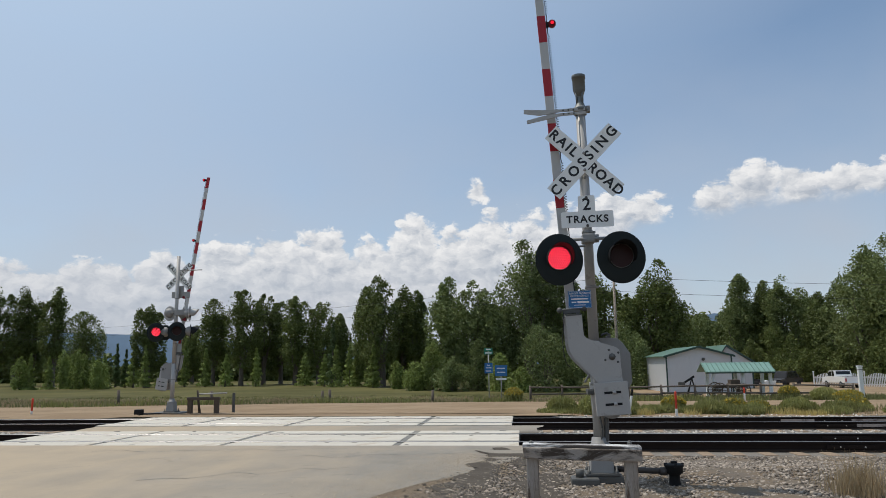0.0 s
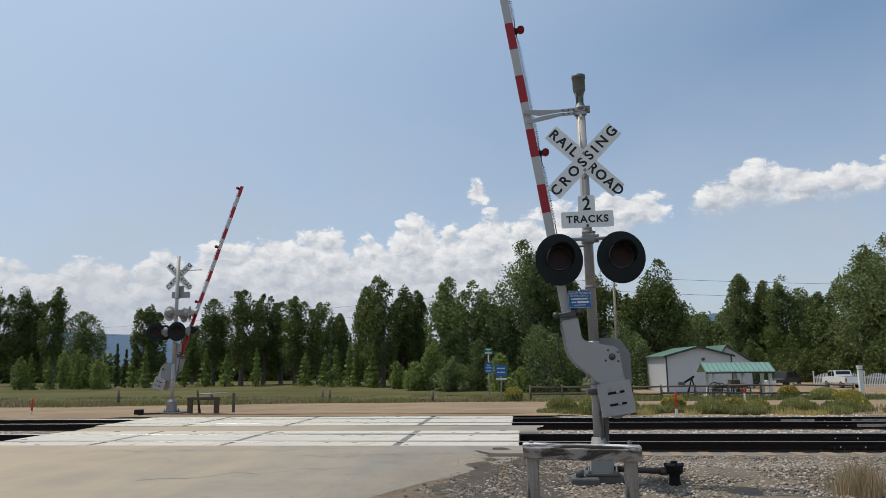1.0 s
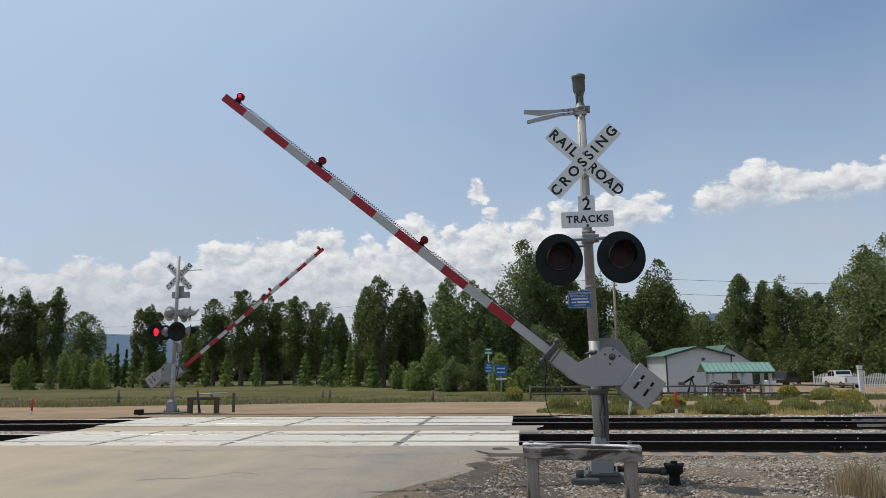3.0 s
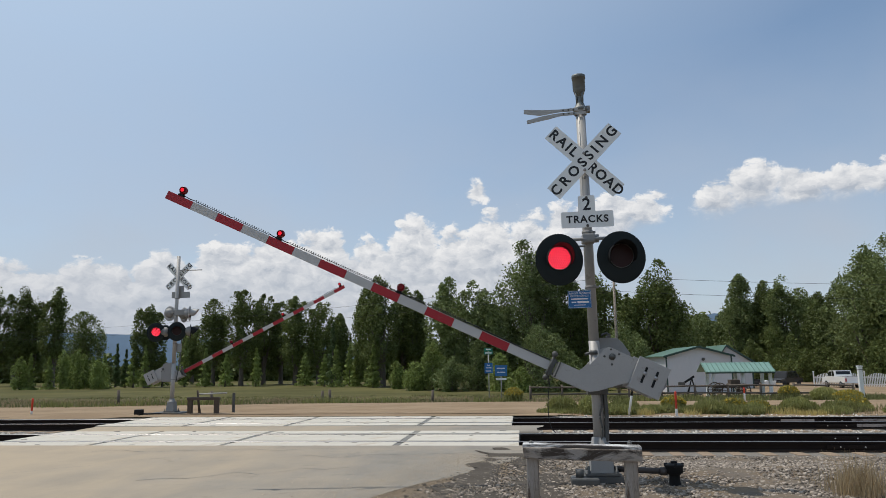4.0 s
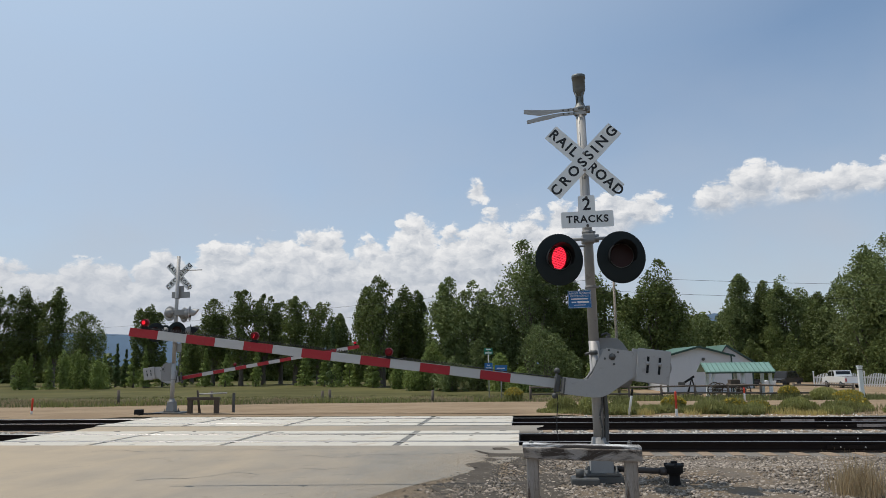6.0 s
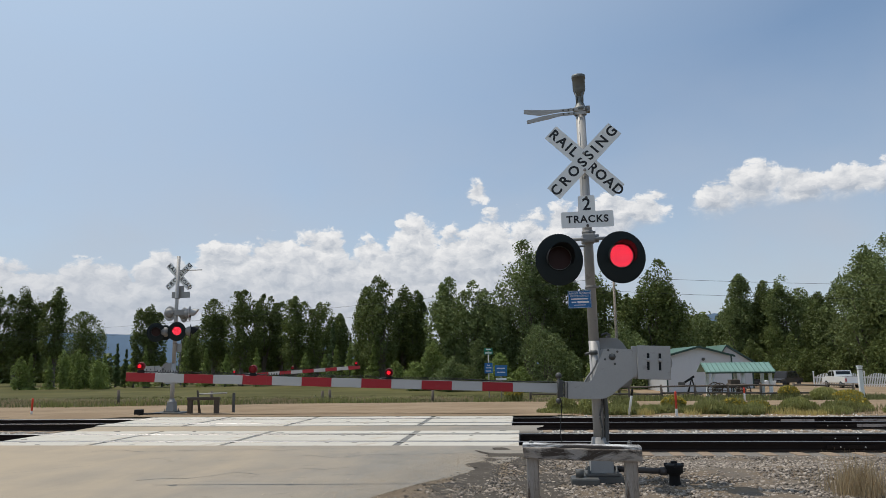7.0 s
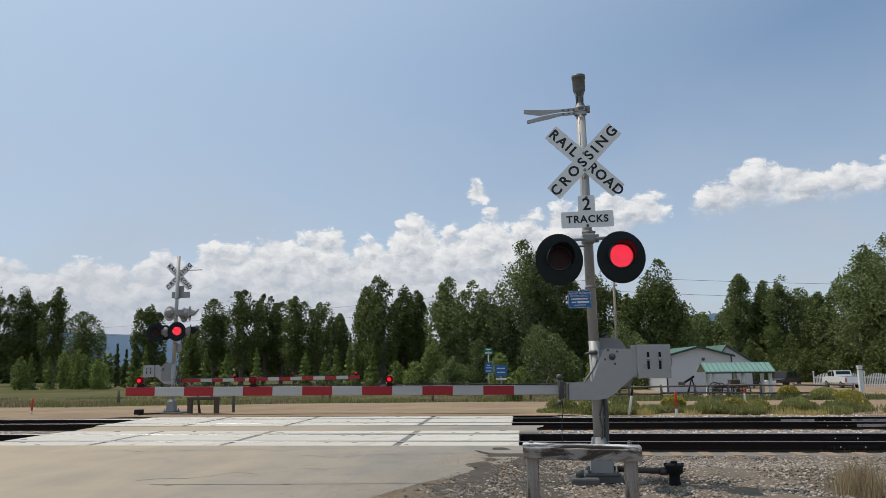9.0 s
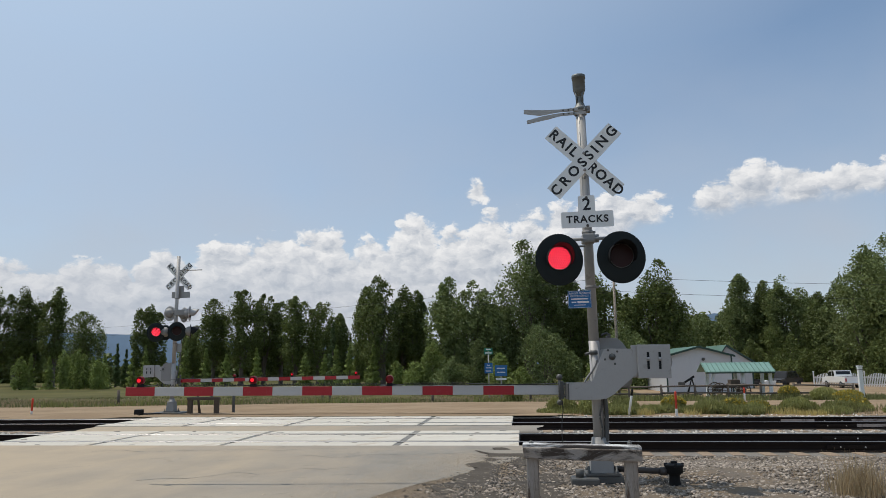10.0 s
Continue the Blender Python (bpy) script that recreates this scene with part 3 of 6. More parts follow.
def build_crossing():
    for cy, shift in zip(TRACKS, (0.0, -0.2)):
        top = thing("crossing_surface", pose(0, cy, 0.004), "pale concrete crossing panels laid along the track", "crossing", "crossing surfaces", "structure")
        half = GAUGE / 2
        bands = [(-half - 0.72, -half - 0.105), (-half + 0.15, half - 0.15), (half + 0.105, half + 0.72)]
        for s in (-1, 1):
            for p, q in ((0.042, 0.104), (-0.149, -0.042)):
                bm = bmesh.new()
                add_box(bm, ((SPLITS[0] + SPLITS[-1]) / 2 + shift, s * (half + (p + q) / 2), -0.075), (SPLITS[-1] - SPLITS[0] - 0.05, abs(q - p) - 0.003, 0.12))
                part("flangeway_seal", bm, RUBBER, top, "black rubber seal beside the rail")
        for a, b in zip(SPLITS, SPLITS[1:]):
            for p, q in bands:
                gap = 0.05 if b == SPLITS[-1] else 0.13
                part("panel", panel_mesh(b - a - gap, q - p), None, top, at=pose((a + b) / 2 + shift - gap / 2, (p + q) / 2, random.uniform(-0.003, 0.003)))
                slots = bmesh.new()
                for k in range(int((b - a - gap) / 0.55)):
                    if random.random() < 0.5:
                        add_box(slots, (a + shift + 0.2 + k * 0.55 + random.uniform(-0.1, 0.1), (p + q) / 2 + random.choice((-0.3, 0.3)) * (q - p) + random.uniform(-0.05, 0.05), 0.003), (random.uniform(0.06, 0.15), 0.035, 0.008))
                part("lifting_slot", slots, PATCH, top, "dark filled lifting slots in the concrete")
                if gap > 0.1:
                    bm = bmesh.new()
                    add_box(bm, (b + shift - gap / 2, (p + q) / 2, -0.06), (gap * 0.98, q - p, 0.1))
                    part("seam_filler", bm, PATCH, top, "dark filler in the panel seam")


build_crossing()


# ---- crossing signals ----
def build_flasher(parent, x, y, z, facing, name="flashing_light", size=1.0, paint=None):
    """A round black target with a hooded red lens; the lens disc has a lit and an unlit face and turns on a pin."""
    bm = bmesh.new()
    r = 0.31 * size
    add_lathe(bm, (0, 0.02, 0), (0, -1, 0), [(0.012, 0.14), (0.0, 0.15), (0.0, r - 0.008), (0.008, r), (0.016, r), (0.02, r - 0.01), (0.018, 0.165)], n=40)
    for v in bm.verts:
        if v.co.length > 0.2:
            v.co.z = v.co.z * 1.1 - 0.018
    add_lathe(bm, (0, 0.02, 0), (0, 1, 0), [(0.0, 0.17), (0.06, 0.17), (0.16, 0.11), (0.19, 0.05), (0.19, 0.001)], n=28, slot=1)
    lamp = part(name, bm, [paint or BLACK_SHEEN, GREY_CAST], parent, "round black target with a hooded red lamp", pose(x, y, z, 0, 0, facing))
    hood = bmesh.new()
    for rr, flip in ((0.168, 1), (0.163, -1)):
        cols = []
        n = 26
        for k in range(n + 1):
            ang = radians(-28 + 236 * k / n)
            reach = 0.10 + 0.21 * max(0.0, math.sin(radians(90 * (1 - abs(k - n / 2) / (n / 2)))))
            c, s = math.cos(ang), math.sin(ang)
            cols.append((hood.verts.new((rr * c, 0.0, rr * s)), hood.verts.new((rr * c * 1.02, -reach, rr * s * 1.02 - 0.01))))
        for p, q in zip(cols, cols[1:]):
            f = hood.faces.new((p[0], q[0], q[1], p[1]) if flip > 0 else (p[1], q[1], q[0], p[0]))
            f.smooth = True
    part("hood", hood, paint or BLACK, lamp, "sheet metal hood over the lens")
    ring = bmesh.new()
    add_lathe(ring, (0, 0.0, 0), (0, -1, 0), [(0.0, 0.158), (0.018, 0.158), (0.018, 0.15), (0.0, 0.15)], n=36)
    part("lens_ring", ring, DARK_GREY, lamp)
    disc = bmesh.new()
    bmesh.ops.create_circle(disc, cap_ends=True, segments=36, radius=0.15, matrix=pose(0, -0.003, 0, 90))
    for f in disc.faces:
        f.material_index = 0
    unlit = bmesh.ops.create_circle(disc, cap_ends=True, segments=36, radius=0.15, matrix=pose(0, 0.003, 0, -90))["verts"]
    for f in unlit[0].link_faces:
        f.material_index = 2
    pitch = 0.0255
    for i in range(-7, 8):
        for j in range(-7, 8):
            px, pz = (i + (j % 2) * 0.5) * pitch, j * pitch * 0.866
            if px * px + pz * pz < 0.142 ** 2:
                dots = bmesh.ops.create_circle(disc, cap_ends=True, segments=8, radius=0.0078, matrix=pose(px, -0.006, pz, 90))["verts"]
                for f in dots[0].link_faces:
                    f.material_index = 1
    led = part("led_disc", disc, [LED_BED, LED_DOT, LENS_DARK], lamp, "round red lens, lit by points and dark by turns")
    led.matrix_basis = pose(0, 0.004, 0)
    return lamp, led


def build_crossbuck(parent, z, y, with_text=True):
    for turn, words in ((45, (("CROSSING", 0.0),)), (-45, (("RAIL", -0.37), ("ROAD", 0.375)))):
        bm = bmesh.new()
        lift = -0.006 if turn > 0 else 0.0
        add_box(bm, (0, 0, 0), (1.22, 0.004, 0.229))
        for f in bm.faces:
            f.material_index = 0 if f.normal.y < -0.5 else 1
        blade = part("crossbuck_blade", bm, [SIGN_WHITE, SIGN_BACK], parent, "white crossbuck board with black letters", pose(0, y + lift, z, 0, -turn, 0))
        for word, off in words:
            letters(word, 0.185, SIGN_BLACK, blade, pose(off, -0.0035, 0, 90), spacing=1.52 if len(word) > 4 else (1.3 if word == "RAIL" else 1.16), bold=0.005)


def build_signal(at, label, far=False):
    wide = 1.05 if far else 0.50
    top = thing("crossing_signal", at, label, "railroad signal", "crossing signals")
    s = -1 if far else 1
    # pedestal and footing
    bm = bmesh.new()
    add_box(bm, (0, 0, 0.02), (wide, wide * 0.8, 0.10), bevel=0.02)
    part("footing", bm, DARK_GREY, top, "low square dark footing")
    bm = bmesh.new()
    add_box(bm, (0, 0, 0.085), (0.42, 0.42, 0.03), bevel=0.006)
    for k in range(4):
        add_lathe(bm, (0.17 * (1 if k & 1 else -1), 0.17 * (1 if k & 2 else -1), 0.1), (0, 0, 1), [(0, 0.022), (0.035, 0.022), (0.035, 0.012), (0.09, 0.012), (0.09, 0.0)], n=8)
    part("base_plate", bm, DARK_GREY, top)
    bm = bmesh.new()
    before = add_box(bm, (0, 0, 0.25), (0.30, 0.30, 0.32), bevel=0.015)
    for v in before:
        k = 1.0 - 0.22 * max(0.0, (v.co.z - 0.1) / 0.32)
        v.co.x, v.co.y = v.co.x * k, v.co.y * k
    add_lathe(bm, (0, 0, 0.40), (0, 0, 1), [(0, 0.15), (0.035, 0.15), (0.045, 0.11), (0.12, 0.10), (0.13, 0.085)], n=20)
    part("pedestal", bm, GREY_CAST, top, "square cast pedestal")
    # mast
    mast_top = 5.60 if far else 4.92
    bm = bmesh.new()
    add_tube(bm, (0, 0, 0.42), (0, 0, 1.75), 0.075, 0.07, 20)
    add_tube(bm, (0, 0, 1.75), (0, 0, mast_top), 0.066, 0.064, 20)
    part("mast", bm, GALV, top, "aluminium painted round mast")
    for z in (1.18, 2.44, 3.18, 4.05):
        bm = bmesh.new()
        add_lathe(bm, (0, 0, z), (0, 0, 1), [(0, 0.066), (0, 0.076), (0.035, 0.076), (0.035, 0.066)], n=18)
        add_box(bm, (0.085, 0, z + 0.018), (0.04, 0.04, 0.03), bevel=0.004)
        part("clamp_band", bm, GREY_CAST, top)
    return top


def build_near_signal():
    top = build_signal(pose(0.95, 9.5, 0.02, 0, -0.75, 0), "aluminium railroad crossing signal with crossbuck and red flashers")
    bm = bmesh.new()
    # electronic bell: skirt, waist and drum
    add_lathe(bm, (0, 0, 4.90), (0, 0, 1), [(0, 0.0), (0, 0.095), (0.035, 0.10), (0.06, 0.075), (0.13, 0.05), (0.17, 0.042), (0.22, 0.05)], n=24)
    add_lathe(bm, (0, 0, 5.11), (0, 0, 1), [(0, 0.0), (0.0, 0.05), (0.09, 0.08), (0.10, 0.086), (0.265, 0.086), (0.265, 0.094), (0.31, 0.094), (0.315, 0.08), (0.32, 0.0)], n=28)
    for k in range(4):
        a = math.tau * k / 4 + 0.6
        add_tube(bm, (0.05 * math.cos(a), 0.05 * math.sin(a), 5.0), (0.06 * math.cos(a), 0.06 * math.sin(a), 5.18), 0.012, n=6)
    part("bell", bm, mat("bell_grey", (0.15, 0.16, 0.155), 0.5, 0.3, vary=0.15), top, "dark grey electronic bell")
    # arm catch: two thin flared blades with a slot between
    upper = [(0.06, 0.02), (-0.28, 0.004), (-0.50, 0.008), (-0.775, 0.032), (-0.78, -0.028), (-0.56, -0.068), (-0.30, -0.034), (0.06, -0.032)]
    lower = [(0.06, -0.06), (-0.28, -0.066), (-0.50, -0.09), (-0.745, -0.145), (-0.74, -0.195), (-0.45, -0.145), (-0.28, -0.108), (0.06, -0.10)]
    for k, shape in enumerate((upper, lower)):
        bm = bmesh.new()
        add_plate(bm, shape[::-1], -0.012 - k * 0.05, 0.004 - k * 0.05, bevel=0.003)
        for x in (-0.10, -0.17, -0.24):
            add_tube(bm, (x, -0.020 - k * 0.05, -0.012 - k * 0.07), (x, 0.008 - k * 0.05, -0.012 - k * 0.07), 0.012, n=8, slot=1)
        part("arm_catch", bm, [GALV, DARK_GREY], top, "flared metal arm catch", pose(0, -0.075, 4.915))
    bm = bmesh.new()
    add_lathe(bm, (0, 0, 4.85), (0, 0, 1), [(0, 0.068), (0, 0.085), (0.11, 0.085), (0.11, 0.068)], n=18)
    add_box(bm, (0.10, 0, 4.925), (0.06, 0.07, 0.09), bevel=0.006)
    part("top_clamp", bm, GREY_CAST, top)
    build_crossbuck(top, 4.155, -0.128)
    for dz in (0.11, -0.125):
        bm = bmesh.new()
        add_box(bm, (0, -0.093, 4.155 + dz), (0.07, 0.064, 0.05), bevel=0.004)
        part("sign_bracket", bm, GREY_CAST, top)
    for dz in (0.11, -0.125, -0.22):
        bm = bmesh.new()
        add_lathe(bm, (0, 0, 0), (0, -1, 0), [(0.0, 0.022), (0.012, 0.02), (0.016, 0.01), (0.016, 0.0)], n=10)
        part("bolt", bm, GREY_CAST, top, at=pose(0.0, -0.09 if dz < -0.2 else -0.134, 4.155 + dz))
    # number plate "2 tracks": an inverted T
    bm = bmesh.new()
    add_plate(bm, [(-0.33, -0.11), (-0.345, -0.095), (-0.345, 0.095), (-0.33, 0.11), (-0.112, 0.11), (-0.112, 0.30), (-0.10, 0.325), (0.10, 0.325), (0.112, 0.30), (0.112, 0.11),
                   (0.33, 0.11), (0.345, 0.095), (0.345, -0.095), (0.33, -0.11)], -0.004, 0.0)
    for f in bm.faces:
        f.material_index = 0 if abs(f.normal.y) > 0.5 and f.calc_center_median().y < -0.002 else 1
    plate = part("track_count_sign", bm, [SIGN_WHITE, SIGN_BACK], top, "white sign with black figure and word", pose(0.0, -0.09, 3.36))
    letters("TRACKS", 0.135, SIGN_BLACK, plate, pose(0, -0.0055, 0.0, 90), spacing=1.16, bold=0.004)
    letters("2", 0.23, SIGN_BLACK, plate, pose(0, -0.0055, 0.2, 90), bold=0.004)
    for dz in (0.30, -0.085):
        bm = bmesh.new()
        add_lathe(bm, (0, 0, 0), (0, -1, 0), [(0.0, 0.02), (0.01, 0.018), (0.014, 0.0)], n=10)
        part("bolt", bm, DARK_GREY, plate, at=pose(0, -0.005, dz))
    # lamp bracket
    bm = bmesh.new()
    add_tube(bm, (-0.42, -0.15, 3.085), (0.42, -0.15, 3.085), 0.022, n=12)
    for x in (-0.42, 0.40):
        add_tube(bm, (x, -0.15, 3.085), (x, -0.17, 2.9), 0.024, n=12)
        add_ball(bm, (x, -0.15, 3.085), 0.035)
    part("lamp_bracket", bm, GREY_CAST, top, "grey pipe bracket")
    bm = bmesh.new()
    add_box(bm, (0, -0.05, 3.10), (0.17, 0.24, 0.12), bevel=0.025)
    add_tube(bm, (0.10, -0.07, 3.05), (0.10, -0.07, 3.15), 0.04, n=12)
    part("bracket_clamp", bm, GREY_CAST, top, "grey cast clamp round the mast")
    bm = bmesh.new()
    cable(bm, [(-0.06, -0.1, 3.0), (-0.2, -0.16, 2.99), (-0.36, -0.17, 3.03)], 0.014)
    part("lamp_hose", bm, GREY_CAST, top, "thin grey hose to the lamp")
    left = build_flasher(top, -0.41, -0.31, 2.82, 6)
    right = build_flasher(top, 0.38, -0.31, 2.82, 2)
    # emergency notice: blue plate with white bars
    bm = bmesh.new()
    add_box(bm, (0, 0, 0), (0.30, 0.003, 0.23), bevel=0.001)
    notice = part("emergency_notice", bm, SIGN_BLUE, top, "blue notice plate with white lines of writing", pose(-0.16, -0.085, 2.295))
    bm = bmesh.new()
    letters("REPORT PROBLEM", 0.034, SIGN_WHITE, notice, pose(0, -0.003, 0.078, 90), spacing=0.95)
    letters("OR EMERGENCY", 0.034, SIGN_WHITE, notice, pose(0, -0.003, 0.043, 90), spacing=0.95)
    for zz, w in ((0.005, 0.22), (-0.075, 0.15)):
        add_box(bm, (0, -0.003, zz), (w, 0.001, 0.017 if zz > -0.05 else 0.008))
    add_box(bm, (-0.075, -0.003, -0.037), (0.06, 0.001, 0.017))
    add_box(bm, (0.045, -0.003, -0.037), (0.15, 0.001, 0.026))
    for sx in (-0.144, 0.144):
        add_box(bm, (sx, -0.003, 0), (0.003, 0.001, 0.212))
    for sz in (-0.108, 0.108):
        add_box(bm, (0, -0.003, sz), (0.286, 0.001, 0.003))
    part("writing_bars", bm, SIGN_WHITE, notice)
    # gate mechanism behind the arm, with its cover and bracket
    bm = bmesh.new()
    shape = [(-0.02, -0.42), (0.40, -0.42), (0.44, -0.36), (0.44, 0.02), (0.35, 0.16), (0.28, 0.225), (0.0, 0.235), (-0.035, 0.20), (-0.04, -0.05)]
    add_plate(bm, shape, -0.06, 0.28, bevel=0.02)
    part("gate_mechanism", bm, GREY_CAST, top, "grey cast gate mechanism case", pose(0.03, 0.14, 1.56))
    bm = bmesh.new()
    add_box(bm, (0.18, -0.05, 1.80), (0.04, 0.2, 0.03), bevel=0.005)
    add_tube(bm, (0.10, 0.0, 1.82), (0.16, 0.0, 1.85), 0.012, n=8)
    add_tube(bm, (0.16, 0.0, 1.85), (0.22, 0.0, 1.82), 0.012, n=8)
    part("latch", bm, DARK_GREY, top)
    bm = bmesh.new()
    add_tube(bm, (-0.13, -0.05, 1.58), (-0.04, -0.06, 1.60), 0.018, n=8)
    add_tube(bm, (-0.06, -0.06, 1.60), (0.03, -0.06, 1.60), 0.03, n=10)
    part("lock_handle", bm, DARK_GREY, top)
    bm = bmesh.new()
    cable(bm, [(-0.15, -0.04, 1.22), (-0.10, -0.05, 1.30), (-0.02, -0.06, 1.40), (0.02, -0.06, 1.5)], 0.014)
    part("brace_rod", bm, GREY_CAST, top)
    bm = bmesh.new()
    add_box(bm, (0, 0, 1.10), (0.26, 0.24, 0.07), bevel=0.01)
    add_box(bm, (-0.05, -0.13, 1.10), (0.16, 0.04, 0.05), bevel=0.006)
    part("mounting_clamp", bm, DARK_GREY, top, "dark clamp under the mechanism")
    # conduit and cables down the mast
    bm = bmesh.new()
    cable(bm, [(0.03, -0.08, 1.14), (0.05, -0.09, 0.95), (0.015, -0.092, 0.8), (0.03, -0.092, 0.62), (0.0, -0.09, 0.45)], 0.011)
    cable(bm, [(0.09, -0.04, 1.12), (0.10, -0.045, 0.8), (0.085, -0.045, 0.48)], 0.03)
    part("conduit", bm, DARK_GREY, top, "black cable and hose down the mast")
    # crossarm to the ground box and the pot beside it
    return top, left, right


def cable(bm, pts, r, n=7, detail=6):
    """A smooth round cable through pts."""
    pts = [Vector(p) for p in pts]
    path = []
    for i in range(len(pts) - 1):
        p0, p1, p2, p3 = pts[max(i - 1, 0)], pts[i], pts[i + 1], pts[min(i + 2, len(pts) - 1)]
        for k in range(detail):
            u = k / detail
            path.append(0.5 * ((2 * p1) + (p2 - p0) * u + (2 * p0 - 5 * p1 + 4 * p2 - p3) * u * u + (3 * p1 - p0 - 3 * p2 + p3) * u ** 3))
    path.append(pts[-1])
    last = None
    for i, p in enumerate(path):
        d = (path[min(i + 1, len(path) - 1)] - path[max(i - 1, 0)]).normalized()
        turn = d.to_track_quat("Z", "Y").to_matrix()
        ring = [bm.verts.new(p + turn @ Vector((r * math.cos(k * math.tau / n), r * math.sin(k * math.tau / n), 0))) for k in range(n)]
        if last:
            for k in range(n):
                f = bm.faces.new((last[k], last[(k + 1) % n], ring[(k + 1) % n], ring[k]))
                f.smooth = True
        last = ring


def build_gate(at, sign, label, reach=5.74, stripes=0.3995, lamps=(0.197, 1.733, 3.56)):
    """A gate arm on its pivot at the origin; the striped board points along -x (sign 1) or +x (sign -1)."""
    top = thing("crossing_gate", at, label, "crossing gate", "gate arms")
    m = sign
    # curved side plates
    outline = [(-0.56, -0.535), (-0.56, -0.325), (-0.30, -0.325), (-0.265, -0.30), (-0.235, -0.25), (-0.12, 0.06), (-0.08, 0.10), (0.0, 0.105), (0.10, 0.10), (0.36, 0.10),
               (0.36, -0.17), (0.14, -0.35), (0.0, -0.47), (-0.09, -0.52), (-0.2, -0.535)]
    outline = [(x * m, z) for x, z in (outline if m > 0 else outline[::-1])]
    for y in (-0.17, 0.13) if m > 0 else (-0.13, 0.17):
        bm = bmesh.new()
        add_plate(bm, outline, y - 0.006, y + 0.006, bevel=0.003)
        part("side_plate", bm, GALV, top, "grey curved arm bracket plate")
    front = -0.18 if m > 0 else -0.14
    by = 0.11 if m > 0 else -0.06
    bm = bmesh.new()
    add_lathe(bm, (0, front + 0.01, 0), (0, -1, 0), [(0, 0.045), (0.012, 0.045), (0.014, 0.028), (0.03, 0.028), (0.032, 0.0)], n=8)
    add_tube(bm, (0, -0.16, 0), (0, 0.16, 0), 0.035, n=12)
    for a in (45, 120, 200, 290):
        add_lathe(bm, (0.095 * math.cos(radians(a)), front + 0.008, 0.095 * math.sin(radians(a))), (0, -1, 0), [(0, 0.016), (0.01, 0.014), (0.012, 0.0)], n=8)
    part("pivot_shaft", bm, DARK_GREY, top)
    # counterweights with two slots
    for y in (-0.20, 0.16) if m > 0 else (-0.16, 0.20):
        bm = bmesh.new()
        ring = add_box(bm, (0.515 * m, y, -0.06), (0.41, 0.045, 0.42), bevel=0.006)
        for x in (0.44, 0.585):
            add_box(bm, (x * m, y - 0.0235, -0.03 - 0.02), (0.03, 0.004, 0.21), slot=1)
            add_lathe(bm, (x * m, y - 0.024, -0.03), (0, -1, 0), [(0, 0.026), (0.012, 0.026), (0.016, 0.014), (0.03, 0.012), (0.03, 0.0)], n=6, slot=0)
        part("counterweight", bm, [GALV, BLACK], top, "flat grey counterweight with two slots")
    bm = bmesh.new()
    add_tube(bm, (0.62 * m, -0.10, -0.06), (0.62 * m, 0.08, -0.06), 0.15, n=24)
    part("weight_drum", bm, GREY_CAST, top)
    # hinge between bracket and board
    bm = bmesh.new()
    add_box(bm, (-0.565 * m, -0.02, -0.43), (0.02, 0.33, 0.20), bevel=0.004)
    add_box(bm, (-0.62 * m, by - 0.06, -0.42), (0.045, 0.05, 0.22), bevel=0.006)
    add_tube(bm, (-0.65 * m, by - 0.07, -0.24), (-0.65 * m, by - 0.07, -0.59), 0.016, n=10)
    add_ball(bm, (-0.65 * m, by - 0.07, -0.255), 0.04)
    add_ball(bm, (-0.65 * m, by - 0.07, -0.575), 0.038)
    for z in (-0.34, -0.50):
        add_box(bm, (-0.61 * m, by - 0.04, z), (0.12, 0.08, 0.022), bevel=0.003)
        add_tube(bm, (-0.59 * m, by - 0.09, z), (-0.59 * m, by + 0.01, z), 0.014, n=6)
    part("break_away_hinge", bm, DARK_GREY, top, "dark bolted break-away hinge")
    # striped board, one piece per stripe
    tip, root, z = -0.69 - reach, -0.60, -0.42
    x, red = tip, True
    while x < root - 0.01:
        nx = x + stripes
        if root - nx < stripes * 0.95:
            nx = root
        bm = bmesh.new()
        add_box(bm, ((x + nx) / 2 * m, by, z), (nx - x - 0.0006, 0.028, 0.117), bevel=0.003)
        part("stripe", bm, STRIPE_RED if red else STRIPE_WHITE, top, "red board stripe" if red else "white board stripe")
        x, red = nx, not red
    bm = bmesh.new()
    add_box(bm, ((root - 1.2) * m, by, z + 0.06), (2.4, 0.034, 0.006))
    part("edge_strip", bm, GALV, top)
    # lamps on the board
    leds = []
    for k, lx in enumerate(tip + v for v in lamps):
        bm = bmesh.new()
        add_box(bm, (0, 0, 0.022), (0.07, 0.05, 0.045), bevel=0.006)
        add_box(bm, (0, 0.0, 0.012), (0.1, 0.03, 0.02), bevel=0.004)
        lamp = part("arm_lamp", bm, BLACK, top, "small red lamp on the arm", pose(lx * m, by, z + 0.058))
        bm = bmesh.new()
        add_ball(bm, (0, 0, 0.088), 0.056)
        add_lathe(bm, (0, 0.0, 0.088), (0, -1, 0), [(0.02, 0.05), (0.045, 0.05), (0.047, 0.042), (0.03, 0.04)], n=20)
        part("lens", bm, RED_LENS, lamp, "red dome lens")
        bm = bmesh.new()
        bmesh.ops.create_circle(bm, cap_ends=True, segments=20, radius=0.026, matrix=pose(0, -0.0015, 0, 90))
        back_face = bmesh.ops.create_circle(bm, cap_ends=True, segments=20, radius=0.026, matrix=pose(0, 0.0015, 0, -90))["verts"]
        for f in back_face[0].link_faces:
            f.material_index = 1
        led = part("led_face", bm, [mat("lit_arm_led", (0.25, 0.004, 0.01), 0.3, vary=0, bump=0, emit=(1.0, 0.004, 0.02), power=1.0), RED_LENS], lamp, "round lens face, lit by turns")
